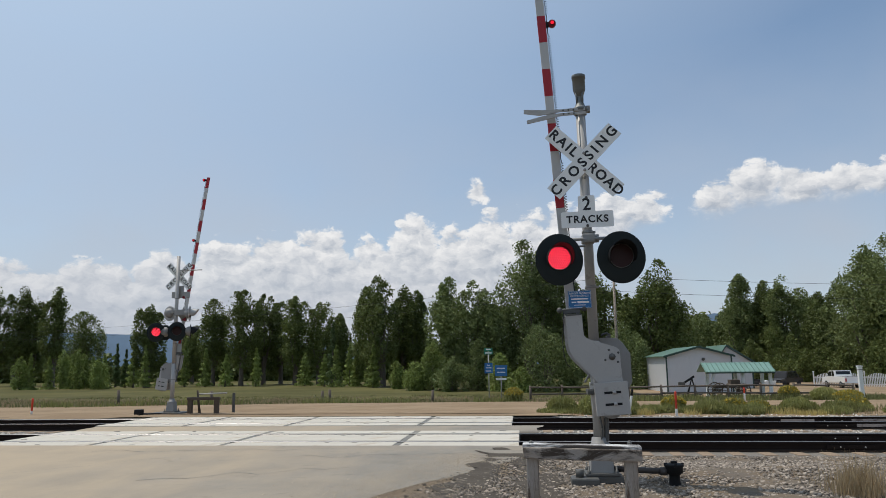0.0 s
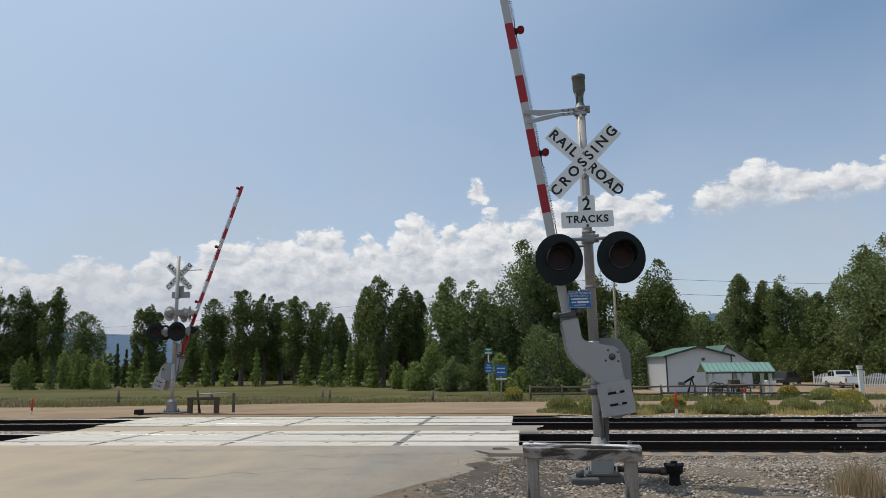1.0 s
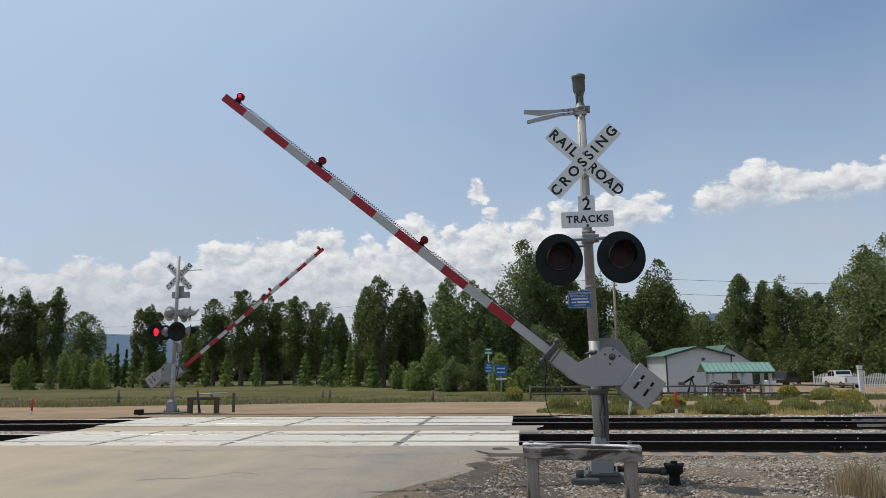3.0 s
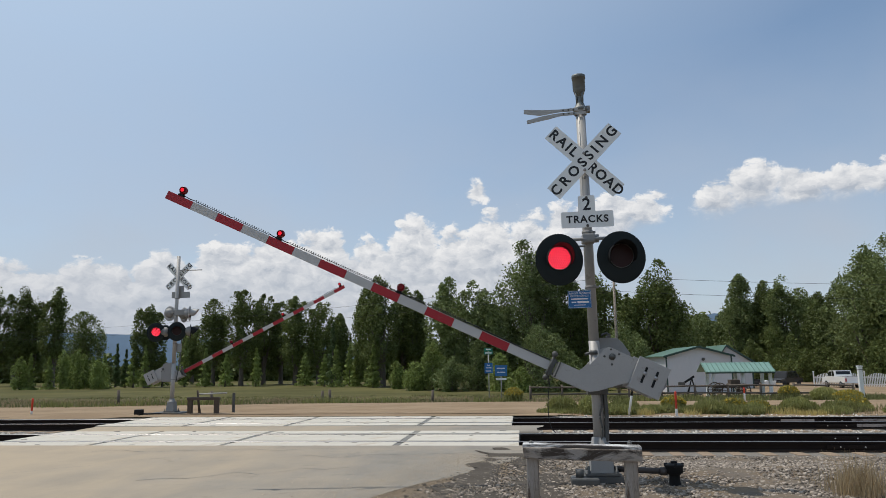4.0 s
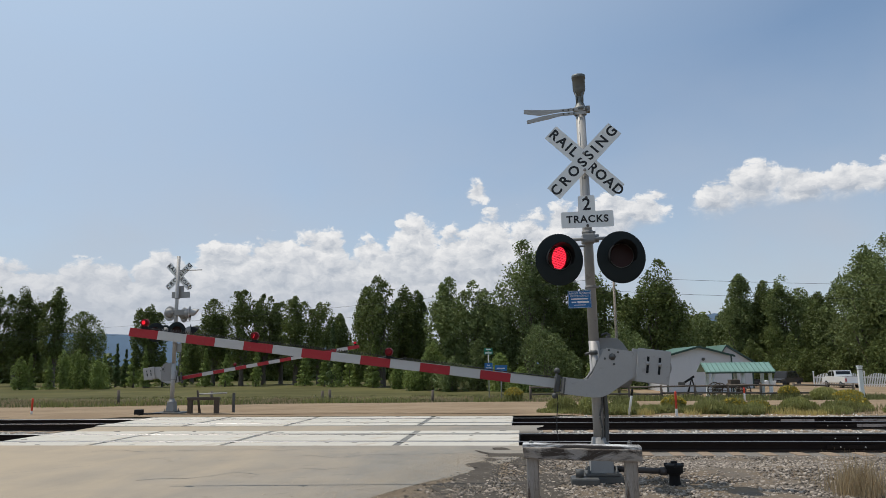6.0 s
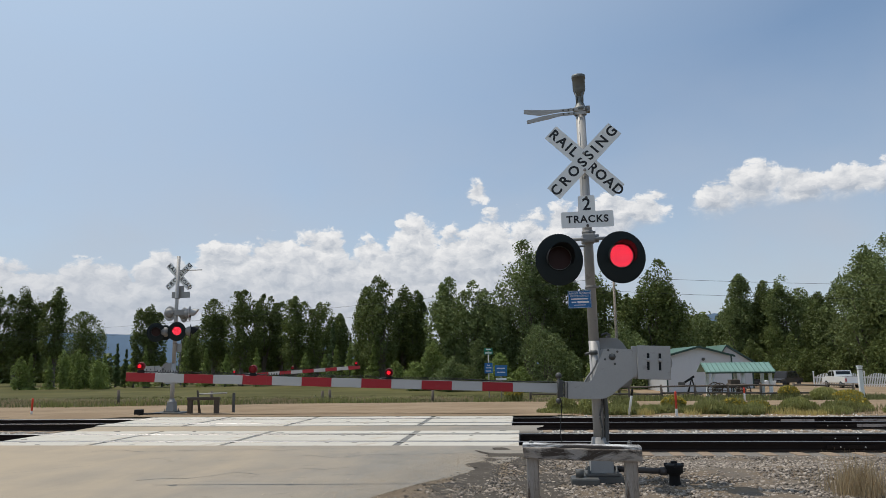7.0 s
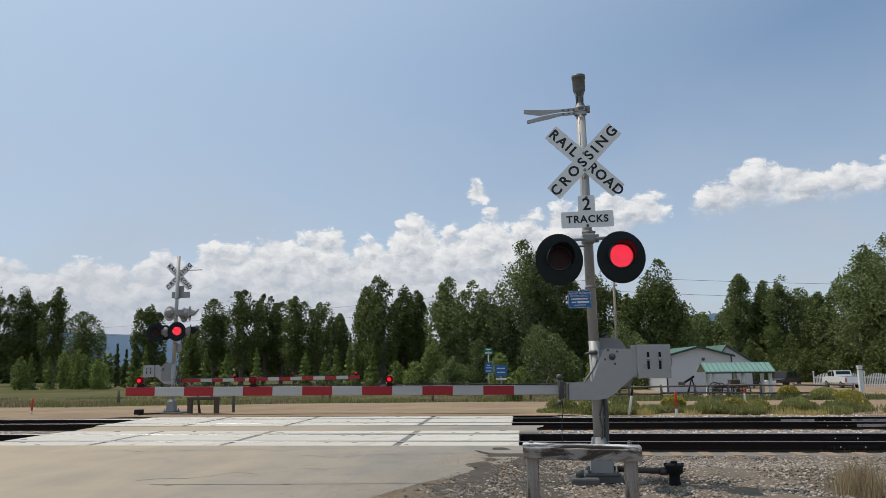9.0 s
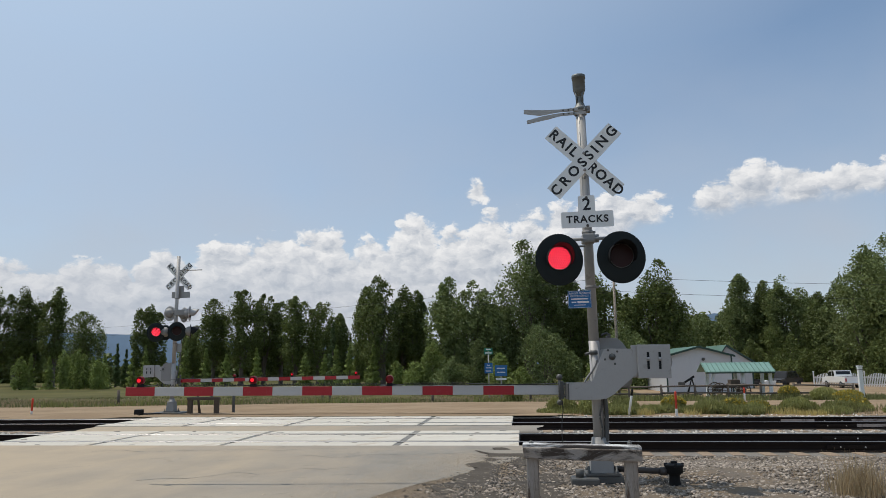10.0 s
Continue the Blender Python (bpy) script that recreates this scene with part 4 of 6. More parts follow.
        led.matrix_basis = pose(0, -0.058, 0.088)
        leds.append(led)
    # coiled wire along the board
    bm = bmesh.new()
    la, lb, lc = (tip + v for v in lamps)
    for a, b in ((la + 0.22, la + 0.72), (la + 0.82, lb - 0.15), (lb + 0.17, lc - 0.15), (lc + 0.2, lc + 1.0)):
        turns = int((b - a) / 0.035)
        pts = []
        for i in range(turns * 6 + 1):
            u = i / (turns * 6)
            pts.append(((a + (b - a) * u) * m, by + 0.017 * math.cos(i * math.tau / 6), z + 0.084 + 0.017 * math.sin(i * math.tau / 6)))
        cable(bm, pts, 0.0045, n=4, detail=1)
    for a, b in ((la + 0.03, la + 0.22), (la + 0.72, la + 0.82), (lb - 0.15, lb - 0.02), (lb + 0.02, lb + 0.17), (lc - 0.15, lc - 0.02), (lc + 0.02, lc + 0.2), (lc + 1.0, root)):
        cable(bm, [(a * m, by, z + 0.085), ((a + b) / 2 * m, by, z + 0.074), (b * m, by, z + 0.08)], 0.007, n=5)
    part("coiled_wire", bm, RUBBER, top, "black coiled lamp wire along the arm")
    return top, leds


def build_far_signal():
    top = build_signal(pose(-12.35, 24.2, -0.13), "grey railroad crossing signal beyond the tracks with flashers", far=True)
    build_crossbuck(top, 4.88, 0.10)
    # back of the number plate
    bm = bmesh.new()
    add_plate(bm, [(-0.345, -0.11), (-0.345, 0.11), (-0.112, 0.11), (-0.112, 0.325), (0.112, 0.325), (0.112, 0.11), (0.345, 0.11), (0.345, -0.11)], 0.0, 0.004)
    part("track_count_sign", bm, SIGN_BACK, top, "bare metal back of a sign", pose(0.10, 0.09, 4.2))
    bm = bmesh.new()
    add_tube(bm, (0.0, 0.0, 5.08), (0.92, -0.02, 5.08), 0.018, n=8)
    part("arm_catch", bm, GALV, top, "thin metal arm catch")
    bm = bmesh.new()
    add_tube(bm, (-0.62, 0.0, 2.88), (0.36, 0.0, 2.88), 0.025, n=10)
    part("lamp_bracket", bm, GREY_CAST, top, "grey pipe bracket")
    bm = bmesh.new()
    add_tube(bm, (-0.45, 0.0, 3.55), (0.65, 0.0, 3.55), 0.03, n=10)
    add_box(bm, (0.2, 0.0, 3.55), (0.5, 0.16, 0.22), bevel=0.03)
    part("lamp_bracket", bm, GREY_CAST, top, "grey pipe bracket")
    left = build_flasher(top, -0.64, -0.16, 2.87, 24)
    right = build_flasher(top, 0.14, -0.16, 2.89, 24)
    # lamps that face away, seen from behind and from the side
    for x, y, z, f in ((-0.42, 0.10, 2.87, 190), (0.52, 0.12, 2.89, 120), (-0.28, 0.1, 3.55, 170), (0.55, -0.05, 3.52, 105), (0.22, 0.2, 3.5, 150)):
        build_flasher(top, x, y, z, f, size=0.8, paint=GALV if z > 3 else None)[1].matrix_basis = pose(0, 0.004, 0, 0, 0, 180)
    bm = bmesh.new()
    shape = [(0.02, -0.42), (-0.40, -0.42), (-0.44, -0.36), (-0.44, 0.06), (-0.36, 0.20), (-0.28, 0.25), (-0.08, 0.25), (-0.04, 0.22), (-0.04, 0.02), (0.02, -0.06)]
    add_plate(bm, shape[::-1], -0.28, 0.06, bevel=0.02)
    part("gate_mechanism", bm, GREY_CAST, top, "grey cast gate mechanism case", pose(-0.05, 0.32, 1.53))
    bm = bmesh.new()
    add_box(bm, (0.12, 0.03, 2.3), (0.26, 0.004, 0.3))
    part("notice_back", bm, SIGN_BACK, top)
    bm = bmesh.new()
    cable(bm, [(0.09, 0.05, 1.1), (0.20, 0.05, 1.9), (0.22, 0.05, 2.6)], 0.02)
    part("conduit", bm, DARK_GREY, top)
    return top, left, right


NEAR_PIVOT = (1.11, 9.42, 1.56)
NEAR_YAW = 3.5
FAR_PIVOT = (-12.76, 24.38, 1.42)
near_signal, near_left, near_right = build_near_signal()
near_gate, near_leds = build_gate(pose(*NEAR_PIVOT, 0, 0, NEAR_YAW), 1, "red and white striped gate arm with counterweights")
hanging_wire = thing("hanging_wire", pose(0.46, 9.28, 1.0), "thin black wire hanging from the gate hinge", "wire")
bm = bmesh.new()
cable(bm, [(0, 0, 0), (0.01, 0, -0.12), (-0.01, 0.01, -0.3), (-0.012, 0.0, -0.5), (0.02, 0.0, -0.66), (0.07, 0.0, -0.72)], 0.006, n=6)
part("strand", bm, RUBBER, hanging_wire)
far_signal, far_left, far_right = build_far_signal()
far_gate, far_leds = build_gate(pose(*FAR_PIVOT), -1, "red and white striped gate arm beyond the tracks", reach=6.43, stripes=0.41, lamps=(0.12, 2.4, 4.5))


# ---- foliage ----
RNG = np.random.default_rng(7)


def quads_mesh(name, centres, sizes, material, aspect=1.6, upright=0.0, fold=0.25):
    """Many small folded leaf sprays as one mesh: two triangles each, at centres, turned at random."""
    n = len(centres)
    a = RNG.normal(size=(n, 3))
    a[:, 2] += upright * RNG.random(n) * 3
    a /= np.linalg.norm(a, axis=1)[:, None]
    b = np.cross(a, RNG.normal(size=(n, 3)))
    b /= np.linalg.norm(b, axis=1)[:, None] + 1e-9
    c = np.cross(a, b)
    s = sizes[:, None]
    v = np.stack([centres - a * s * aspect / 2, centres + b * s / 2 + c * s * fold, centres + a * s * aspect / 2, centres - b * s / 2 + c * s * fold], axis=1).reshape(-1, 3)
    return raw_mesh(name, v, np.arange(n * 4).reshape(-1, 4), material)


def raw_mesh(name, verts, faces, mats, index=None, smooth=False):
    me = bpy.data.meshes.new(name)
    k = faces.shape[1]
    me.vertices.add(len(verts))
    me.vertices.foreach_set("co", verts.astype(np.float32).ravel())
    me.loops.add(faces.size)
    me.loops.foreach_set("vertex_index", faces.astype(np.int32).ravel())
    me.polygons.add(len(faces))
    me.polygons.foreach_set("loop_start", np.arange(0, faces.size, k, dtype=np.int32))
    me.polygons.foreach_set("loop_total", np.full(len(faces), k, dtype=np.int32))
    if index is not None:
        me.polygons.foreach_set("material_index", index.astype(np.int32))
    if smooth:
        me.polygons.foreach_set("use_smooth", np.ones(len(faces), dtype=bool))
    for m in (mats if isinstance(mats, (list, tuple)) else [mats]):
        me.materials.append(m)
    me.update()
    me.validate()
    return me


def crown_points(h, r, low, style, n):
    """Leaf places in a crown from low*h to h of radius r: upright plumes, thinned by gaps."""
    plumes = []
    count = {"column": 7, "round": 11, "spire": 1, "bush": 12}[style]
    for k in range(count):
        ang, u = RNG.random() * math.tau, RNG.random()
        if style == "column":
            off, top, wide = r * (0.15 + 0.5 * u), h * (0.76 + 0.24 * RNG.random()), r * (0.5 + 0.24 * RNG.random())
            foot = h * (low + 0.25 * RNG.random())
        elif style == "round":
            off = r * (0.1 + 0.62 * u)
            top, wide = h * (0.99 - 0.28 * u * u - 0.12 * RNG.random()), r * (0.42 + 0.24 * RNG.random())
            foot = h * (low + 0.35 * RNG.random())
        elif style == "bush":
            off = r * (0.1 + 0.7 * u)
            top, wide, foot = h * (1.0 - 0.45 * u * u - 0.18 * RNG.random()), r * (0.36 + 0.24 * RNG.random()), 0.0
        else:
            off, top, wide, foot = 0.0, h, r, h * low
        plumes.append((off * math.cos(ang), off * math.sin(ang), foot, top, wide))
    plumes[0] = (plumes[0][0] * 0.3, plumes[0][1] * 0.3, plumes[0][2], h, plumes[0][4])
    plumes = np.array(plumes)
    weight = (plumes[:, 3] - plumes[:, 2]) * plumes[:, 4]
    m = int(n * 2.3)
    pick = RNG.choice(len(plumes), m, p=weight / weight.sum())
    q = plumes[pick]
    u = RNG.random(m)
    if style == "spire":
        prof = (1.0 - u) ** 0.9 * (0.72 + 0.28 * np.sin(u * 46))
        prof = np.maximum(prof, 0.04)
    else:
        prof = np.minimum(1.0, 0.4 + u * 2.0) * np.sqrt(np.clip(1.0 - u ** 3.6, 0.02, 1))
    ang = RNG.random(m) * math.tau
    rad = q[:, 4] * prof * RNG.random(m) ** 0.45
    p = np.stack([q[:, 0] + rad * np.cos(ang), q[:, 1] + rad * np.sin(ang), q[:, 2] + (q[:, 3] - q[:, 2]) * u], axis=1)
    # gaps: clumps about a metre across
    f = 3.2 / max(1.0, r * 0.6)
    ph = RNG.random(9) * 6.28
    g = np.sin(p[:, 0] * f + ph[0]) + np.sin(p[:, 1] * f * 1.1 + ph[1]) + np.sin(p[:, 2] * f * 0.8 + ph[2])
    g += 0.8 * (np.sin(p[:, 0] * f * 2.3 + p[:, 2] * f + ph[3]) + np.sin(p[:, 1] * f * 2.1 - p[:, 2] * f * 1.4 + ph[4]))
    order = np.argsort(-(g + RNG.normal(size=m) * 1.25))[: n]
    p = p[order] + RNG.normal(size=(n, 3)) * 0.03 * r
    p[:, 2] = np.maximum(p[:, 2], 0.05)
    clumps = np.stack([plumes[:, 0], plumes[:, 1], plumes[:, 2] * 0.45 + plumes[:, 3] * 0.55, plumes[:, 4]], axis=1)
    return p, clumps


def build_tree(x, y, h, r, style="column", leaf=None, low=0.14, n=4200, size=0.26, label="", category="tree", group=""):
    top = thing("tree" if category == "tree" else "bush", pose(x, y, ground_z(x, y) - 0.05, 0, 0, RNG.random() * 360), label, category, group)
    n, size = int(n * 0.8), size * 1.08
    pts, clumps = crown_points(h, r, low, style, n)
    bm = bmesh.new()
    tr = 0.028 * h if category == "tree" else 0.012 * h
    lean = (RNG.random(2) - 0.5) * r * 0.4
    spine = [Vector((lean[0] * u * u, lean[1] * u * u, h * 0.84 * u)) for u in (0, 0.2, 0.45, 0.7, 1.0)]
    for i in range(4):
        add_tube(bm, spine[i], spine[i + 1], tr * (1 - 0.24 * i), tr * (1 - 0.24 * (i + 1)), 8, caps=False)
    for k in range(len(clumps)):
        c = Vector(clumps[k, :3])
        u = max(0.04, c.z / h - 0.45)
        foot = Vector((lean[0] * u * u, lean[1] * u * u, h * 0.84 * u))
        if c.z > foot.z:
            mid = foot.lerp(c, 0.55) + Vector((0, 0, -0.05 * h * 0.3))
            add_tube(bm, foot, mid, tr * 0.38 * (1.1 - u), tr * 0.24 * (1.1 - u), 5, caps=False)
            add_tube(bm, mid, c, tr * 0.24 * (1.1 - u), tr * 0.06, 5, caps=False)
    part("trunk", bm, BARK, top, "grey brown trunk and limbs")
    sizes = size * (0.6 + 0.8 * RNG.random(n))
    part("crown", quads_mesh("crown", pts, sizes, leaf), None, top, "green leafy crown")
    return top


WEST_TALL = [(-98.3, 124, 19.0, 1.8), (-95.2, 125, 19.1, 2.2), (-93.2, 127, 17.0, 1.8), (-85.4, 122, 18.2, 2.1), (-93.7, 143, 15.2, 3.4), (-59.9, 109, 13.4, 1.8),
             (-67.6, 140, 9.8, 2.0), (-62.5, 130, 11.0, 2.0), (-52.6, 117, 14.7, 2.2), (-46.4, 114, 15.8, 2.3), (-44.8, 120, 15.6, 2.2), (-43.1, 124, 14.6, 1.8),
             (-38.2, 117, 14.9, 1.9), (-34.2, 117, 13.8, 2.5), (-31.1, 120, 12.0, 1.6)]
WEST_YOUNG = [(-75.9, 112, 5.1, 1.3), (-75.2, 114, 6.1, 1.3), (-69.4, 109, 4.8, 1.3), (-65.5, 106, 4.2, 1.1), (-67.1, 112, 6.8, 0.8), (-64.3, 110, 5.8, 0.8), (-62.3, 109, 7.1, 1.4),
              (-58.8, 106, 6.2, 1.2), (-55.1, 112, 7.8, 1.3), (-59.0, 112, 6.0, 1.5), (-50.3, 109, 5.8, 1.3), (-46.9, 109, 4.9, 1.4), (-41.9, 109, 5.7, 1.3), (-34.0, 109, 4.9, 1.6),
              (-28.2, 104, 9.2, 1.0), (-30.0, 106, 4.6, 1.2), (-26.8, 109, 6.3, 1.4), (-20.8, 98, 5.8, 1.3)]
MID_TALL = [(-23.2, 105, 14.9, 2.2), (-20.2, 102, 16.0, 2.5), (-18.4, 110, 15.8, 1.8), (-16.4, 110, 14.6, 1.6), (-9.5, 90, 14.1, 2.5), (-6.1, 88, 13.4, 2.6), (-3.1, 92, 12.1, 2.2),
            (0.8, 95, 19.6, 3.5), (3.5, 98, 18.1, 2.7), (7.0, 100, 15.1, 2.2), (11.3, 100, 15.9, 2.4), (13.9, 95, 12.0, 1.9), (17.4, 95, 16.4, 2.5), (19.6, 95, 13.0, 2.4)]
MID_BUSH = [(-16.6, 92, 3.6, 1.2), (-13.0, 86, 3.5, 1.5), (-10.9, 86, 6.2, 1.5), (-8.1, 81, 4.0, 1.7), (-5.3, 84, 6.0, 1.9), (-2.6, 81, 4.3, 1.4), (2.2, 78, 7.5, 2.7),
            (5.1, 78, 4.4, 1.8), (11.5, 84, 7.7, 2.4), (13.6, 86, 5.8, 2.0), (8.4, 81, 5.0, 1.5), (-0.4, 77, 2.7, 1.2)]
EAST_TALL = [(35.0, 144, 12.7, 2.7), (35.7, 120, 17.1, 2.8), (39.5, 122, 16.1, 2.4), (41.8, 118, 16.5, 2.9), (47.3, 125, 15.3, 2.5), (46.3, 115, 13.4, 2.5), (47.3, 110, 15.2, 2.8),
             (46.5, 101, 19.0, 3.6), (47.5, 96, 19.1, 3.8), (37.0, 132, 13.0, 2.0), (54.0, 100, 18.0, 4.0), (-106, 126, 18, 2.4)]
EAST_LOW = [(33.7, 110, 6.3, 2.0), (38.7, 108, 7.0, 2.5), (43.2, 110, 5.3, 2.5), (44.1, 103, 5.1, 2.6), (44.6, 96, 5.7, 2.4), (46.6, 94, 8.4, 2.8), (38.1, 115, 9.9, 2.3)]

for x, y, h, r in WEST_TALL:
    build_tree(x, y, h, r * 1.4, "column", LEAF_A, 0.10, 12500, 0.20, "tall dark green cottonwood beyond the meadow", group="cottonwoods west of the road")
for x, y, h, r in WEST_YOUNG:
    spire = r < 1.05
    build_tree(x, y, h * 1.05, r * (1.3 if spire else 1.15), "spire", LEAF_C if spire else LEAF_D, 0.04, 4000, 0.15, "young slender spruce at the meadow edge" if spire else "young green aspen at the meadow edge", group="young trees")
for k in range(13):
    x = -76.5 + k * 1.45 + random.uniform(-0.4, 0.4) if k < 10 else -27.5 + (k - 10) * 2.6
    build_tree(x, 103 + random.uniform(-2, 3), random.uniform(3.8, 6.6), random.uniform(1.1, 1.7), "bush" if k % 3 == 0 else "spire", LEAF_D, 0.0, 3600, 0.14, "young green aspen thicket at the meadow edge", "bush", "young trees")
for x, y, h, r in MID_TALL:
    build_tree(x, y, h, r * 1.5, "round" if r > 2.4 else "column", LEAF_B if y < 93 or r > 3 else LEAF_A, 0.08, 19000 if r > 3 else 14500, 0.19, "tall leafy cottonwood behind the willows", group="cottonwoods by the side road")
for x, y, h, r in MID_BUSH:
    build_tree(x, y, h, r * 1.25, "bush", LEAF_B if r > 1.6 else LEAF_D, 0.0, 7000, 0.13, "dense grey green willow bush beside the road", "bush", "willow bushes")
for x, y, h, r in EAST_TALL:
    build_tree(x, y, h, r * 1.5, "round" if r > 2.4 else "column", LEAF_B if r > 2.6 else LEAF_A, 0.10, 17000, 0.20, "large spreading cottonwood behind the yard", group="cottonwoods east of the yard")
# the darker leaf green puts the shade under the trees into the undergrowth's colour
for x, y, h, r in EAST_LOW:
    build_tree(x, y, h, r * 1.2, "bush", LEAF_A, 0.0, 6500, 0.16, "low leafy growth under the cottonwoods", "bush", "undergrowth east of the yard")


def far_woods():
    """The closed wood behind the single trees: one belt of leaf sprays."""
    n = 52000
    x = RNG.uniform(-150, 110, n)
    y = 150 + RNG.uniform(0, 14, n)
    top = 6.5 + 2.6 * np.sin(x * 0.19) + 1.8 * np.sin(x * 0.53 + 1.3) + 1.0 * np.sin(x * 1.7) + 4.5 * np.exp(-((x - 10) / 22) ** 2) + 3.5 * np.exp(-((x - 55) / 22) ** 2)
    top = np.where((x > -98) & (x < -78), 3.2, top)
    z = -1.8 + top * RNG.random(n) ** 0.85
    me = quads_mesh("far_woods", np.stack([x, y, z], axis=1), 0.75 * (0.6 + 0.8 * RNG.random(n)), LEAF_A)
    tagged(new("far_woods", me), "dark green wood closing the view behind the meadow", "woods", kind="stuff")


far_woods()


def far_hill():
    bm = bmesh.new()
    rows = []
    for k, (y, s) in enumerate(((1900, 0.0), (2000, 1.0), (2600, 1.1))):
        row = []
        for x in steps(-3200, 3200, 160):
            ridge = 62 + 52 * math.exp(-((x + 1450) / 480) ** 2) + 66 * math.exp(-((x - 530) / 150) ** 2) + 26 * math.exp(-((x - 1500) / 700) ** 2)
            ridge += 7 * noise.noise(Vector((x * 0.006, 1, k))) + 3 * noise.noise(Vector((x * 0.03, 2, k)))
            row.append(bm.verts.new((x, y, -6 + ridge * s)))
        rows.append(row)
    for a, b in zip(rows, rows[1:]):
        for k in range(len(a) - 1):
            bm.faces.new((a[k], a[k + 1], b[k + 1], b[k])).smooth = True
    tagged(part("backdrop_hills", bm, HAZED_HILL), "forested hills far away, coloured blue for haze", "hills", kind="structure")


far_hill()


# ---- grass and stones ----
def blades(name, spots, height, spread, per, material, label, width=0.012, kind="stuff", lean=0.35, category="grass"):
    """Tufts of bent grass blades round spots (x, y, z)."""
    spots = np.asarray(spots, float)
    n = len(spots) * per
    foot = np.repeat(spots, per, axis=0) + np.concatenate([RNG.normal(size=(n, 2)) * spread, np.zeros((n, 1))], axis=1)
    tall = np.repeat(height * (0.55 + 0.75 * RNG.random(len(spots))), per) * (0.5 + 0.6 * RNG.random(n))
    ang = RNG.random(n) * math.tau
    out = np.stack([np.cos(ang), np.sin(ang), np.zeros(n)], axis=1)
    side = np.stack([-np.sin(ang), np.cos(ang), np.zeros(n)], axis=1) * width
    turn = RNG.random(n) * math.tau
    side = np.stack([np.cos(turn), np.sin(turn), np.zeros(n)], axis=1) * width
    bend = tall * lean * RNG.random(n)
    mid = foot + out * bend[:, None] * 0.35 + np.array((0, 0, 1)) * (tall * 0.6)[:, None]
    tip = foot + out * bend[:, None] + np.array((0, 0, 1)) * tall[:, None]
    v = np.stack([foot - side, foot + side, mid + side * 0.8, mid - side * 0.8, tip + side * 0.25, tip - side * 0.25], axis=1).reshape(-1, 3)
    i = np.arange(n)[:, None] * 6
    f = np.concatenate([i + np.array((0, 1, 2, 3)), i + np.array((3, 2, 4, 5))], axis=0)
    return tagged(new(name, raw_mesh(name, v, f, material)), label, category, kind=kind)


def scatter(n, x0, x1, y0, y1, keep=None, dz=0.0):
    x, y = RNG.uniform(x0, x1, n), RNG.uniform(y0, y1, n)
    out = []
    for a, b in zip(x, y):
        if keep is None or keep(a, b):
            out.append((a, b, ground_z(a, b) + dz))
    return out


def patchy(scale, cut):
    return lambda a, b: noise.noise(Vector((a * scale, b * scale, 4.2))) > cut


def dirt_far(x):
    return 21.6 + 18.4 * lerp_table(x, [(-90, 0.3), (-20, 0.52), (-8, 0.86), (0, 1.05), (90, 1.05)])


blades("meadow_grass", scatter(5200, -75, 14, 27, 70, lambda a, b: b > dirt_far(a) + 0.2 and (b < 50 or noise.noise(Vector((a * 0.2, b * 0.2, 1))) > 0)), 0.17, 0.25, 9, GRASS_GREEN, "thin green meadow grass", width=0.02)
blades("dry_meadow_grass", scatter(3600, -75, 14, 27, 66, lambda a, b: b > dirt_far(a) + 0.1), 0.19, 0.28, 9, GRASS_DRY, "dry straw coloured meadow grass", width=0.018)
blades("road_edge_weeds", [(x, dirt_far(x) + 0.3 + random.random() * 1.2, ground_z(x, dirt_far(x))) for x in np.linspace(-45, 13, 240) if noise.noise(Vector((x * 0.35, 0, 8.0))) > 0.02], 0.3, 0.35, 26, SAGE, "green weeds along the dirt road edge", width=0.02)
blades("verge_grass", scatter(520, 1.2, 24, 23.0, 25.8, patchy(0.5, -0.1)), 0.2, 0.16, 40, GRASS_GREEN, "green verge grass beside the tracks", width=0.012)
blades("verge_dry_grass", scatter(80, 1.2, 24, 22.7, 25.8, patchy(0.7, 0.0)), 0.13, 0.14, 36, GRASS_DRY, "dry verge grass beside the tracks", width=0.01)
blades("verge_straw", scatter(26, 3.6, 9, 22.9, 23.6, patchy(0.9, 0.0)), 0.2, 0.14, 80, mat("yellow_straw", (0.52, 0.43, 0.16), 0.8, vary=0.3, bump=0.0, per_island=0.4, through_light=0.3), "yellow dry weeds by the marker posts", width=0.008)
blades("fence_side_grass", scatter(1500, 5, 40, 41.5, 60, patchy(0.2, -0.2)), 0.3, 0.25, 14, GRASS_GREEN, "short green grass by the fence", width=0.025)
blades("dry_grass_clump", [(3.72 + 0.16 * random.uniform(-1, 1), 8.75 + 0.2 * random.uniform(-1, 1), -0.03) for _ in range(26)], 0.40, 0.10, 34, GRASS_DRY, "tall dry grass clump on the gravel", width=0.0035, lean=0.5)
blades("dry_grass_fringe", scatter(14, 3.6, 5.2, 8.2, 9.4, None), 0.16, 0.1, 36, GRASS_DRY, "short dry grass on the gravel", width=0.003, lean=0.6)


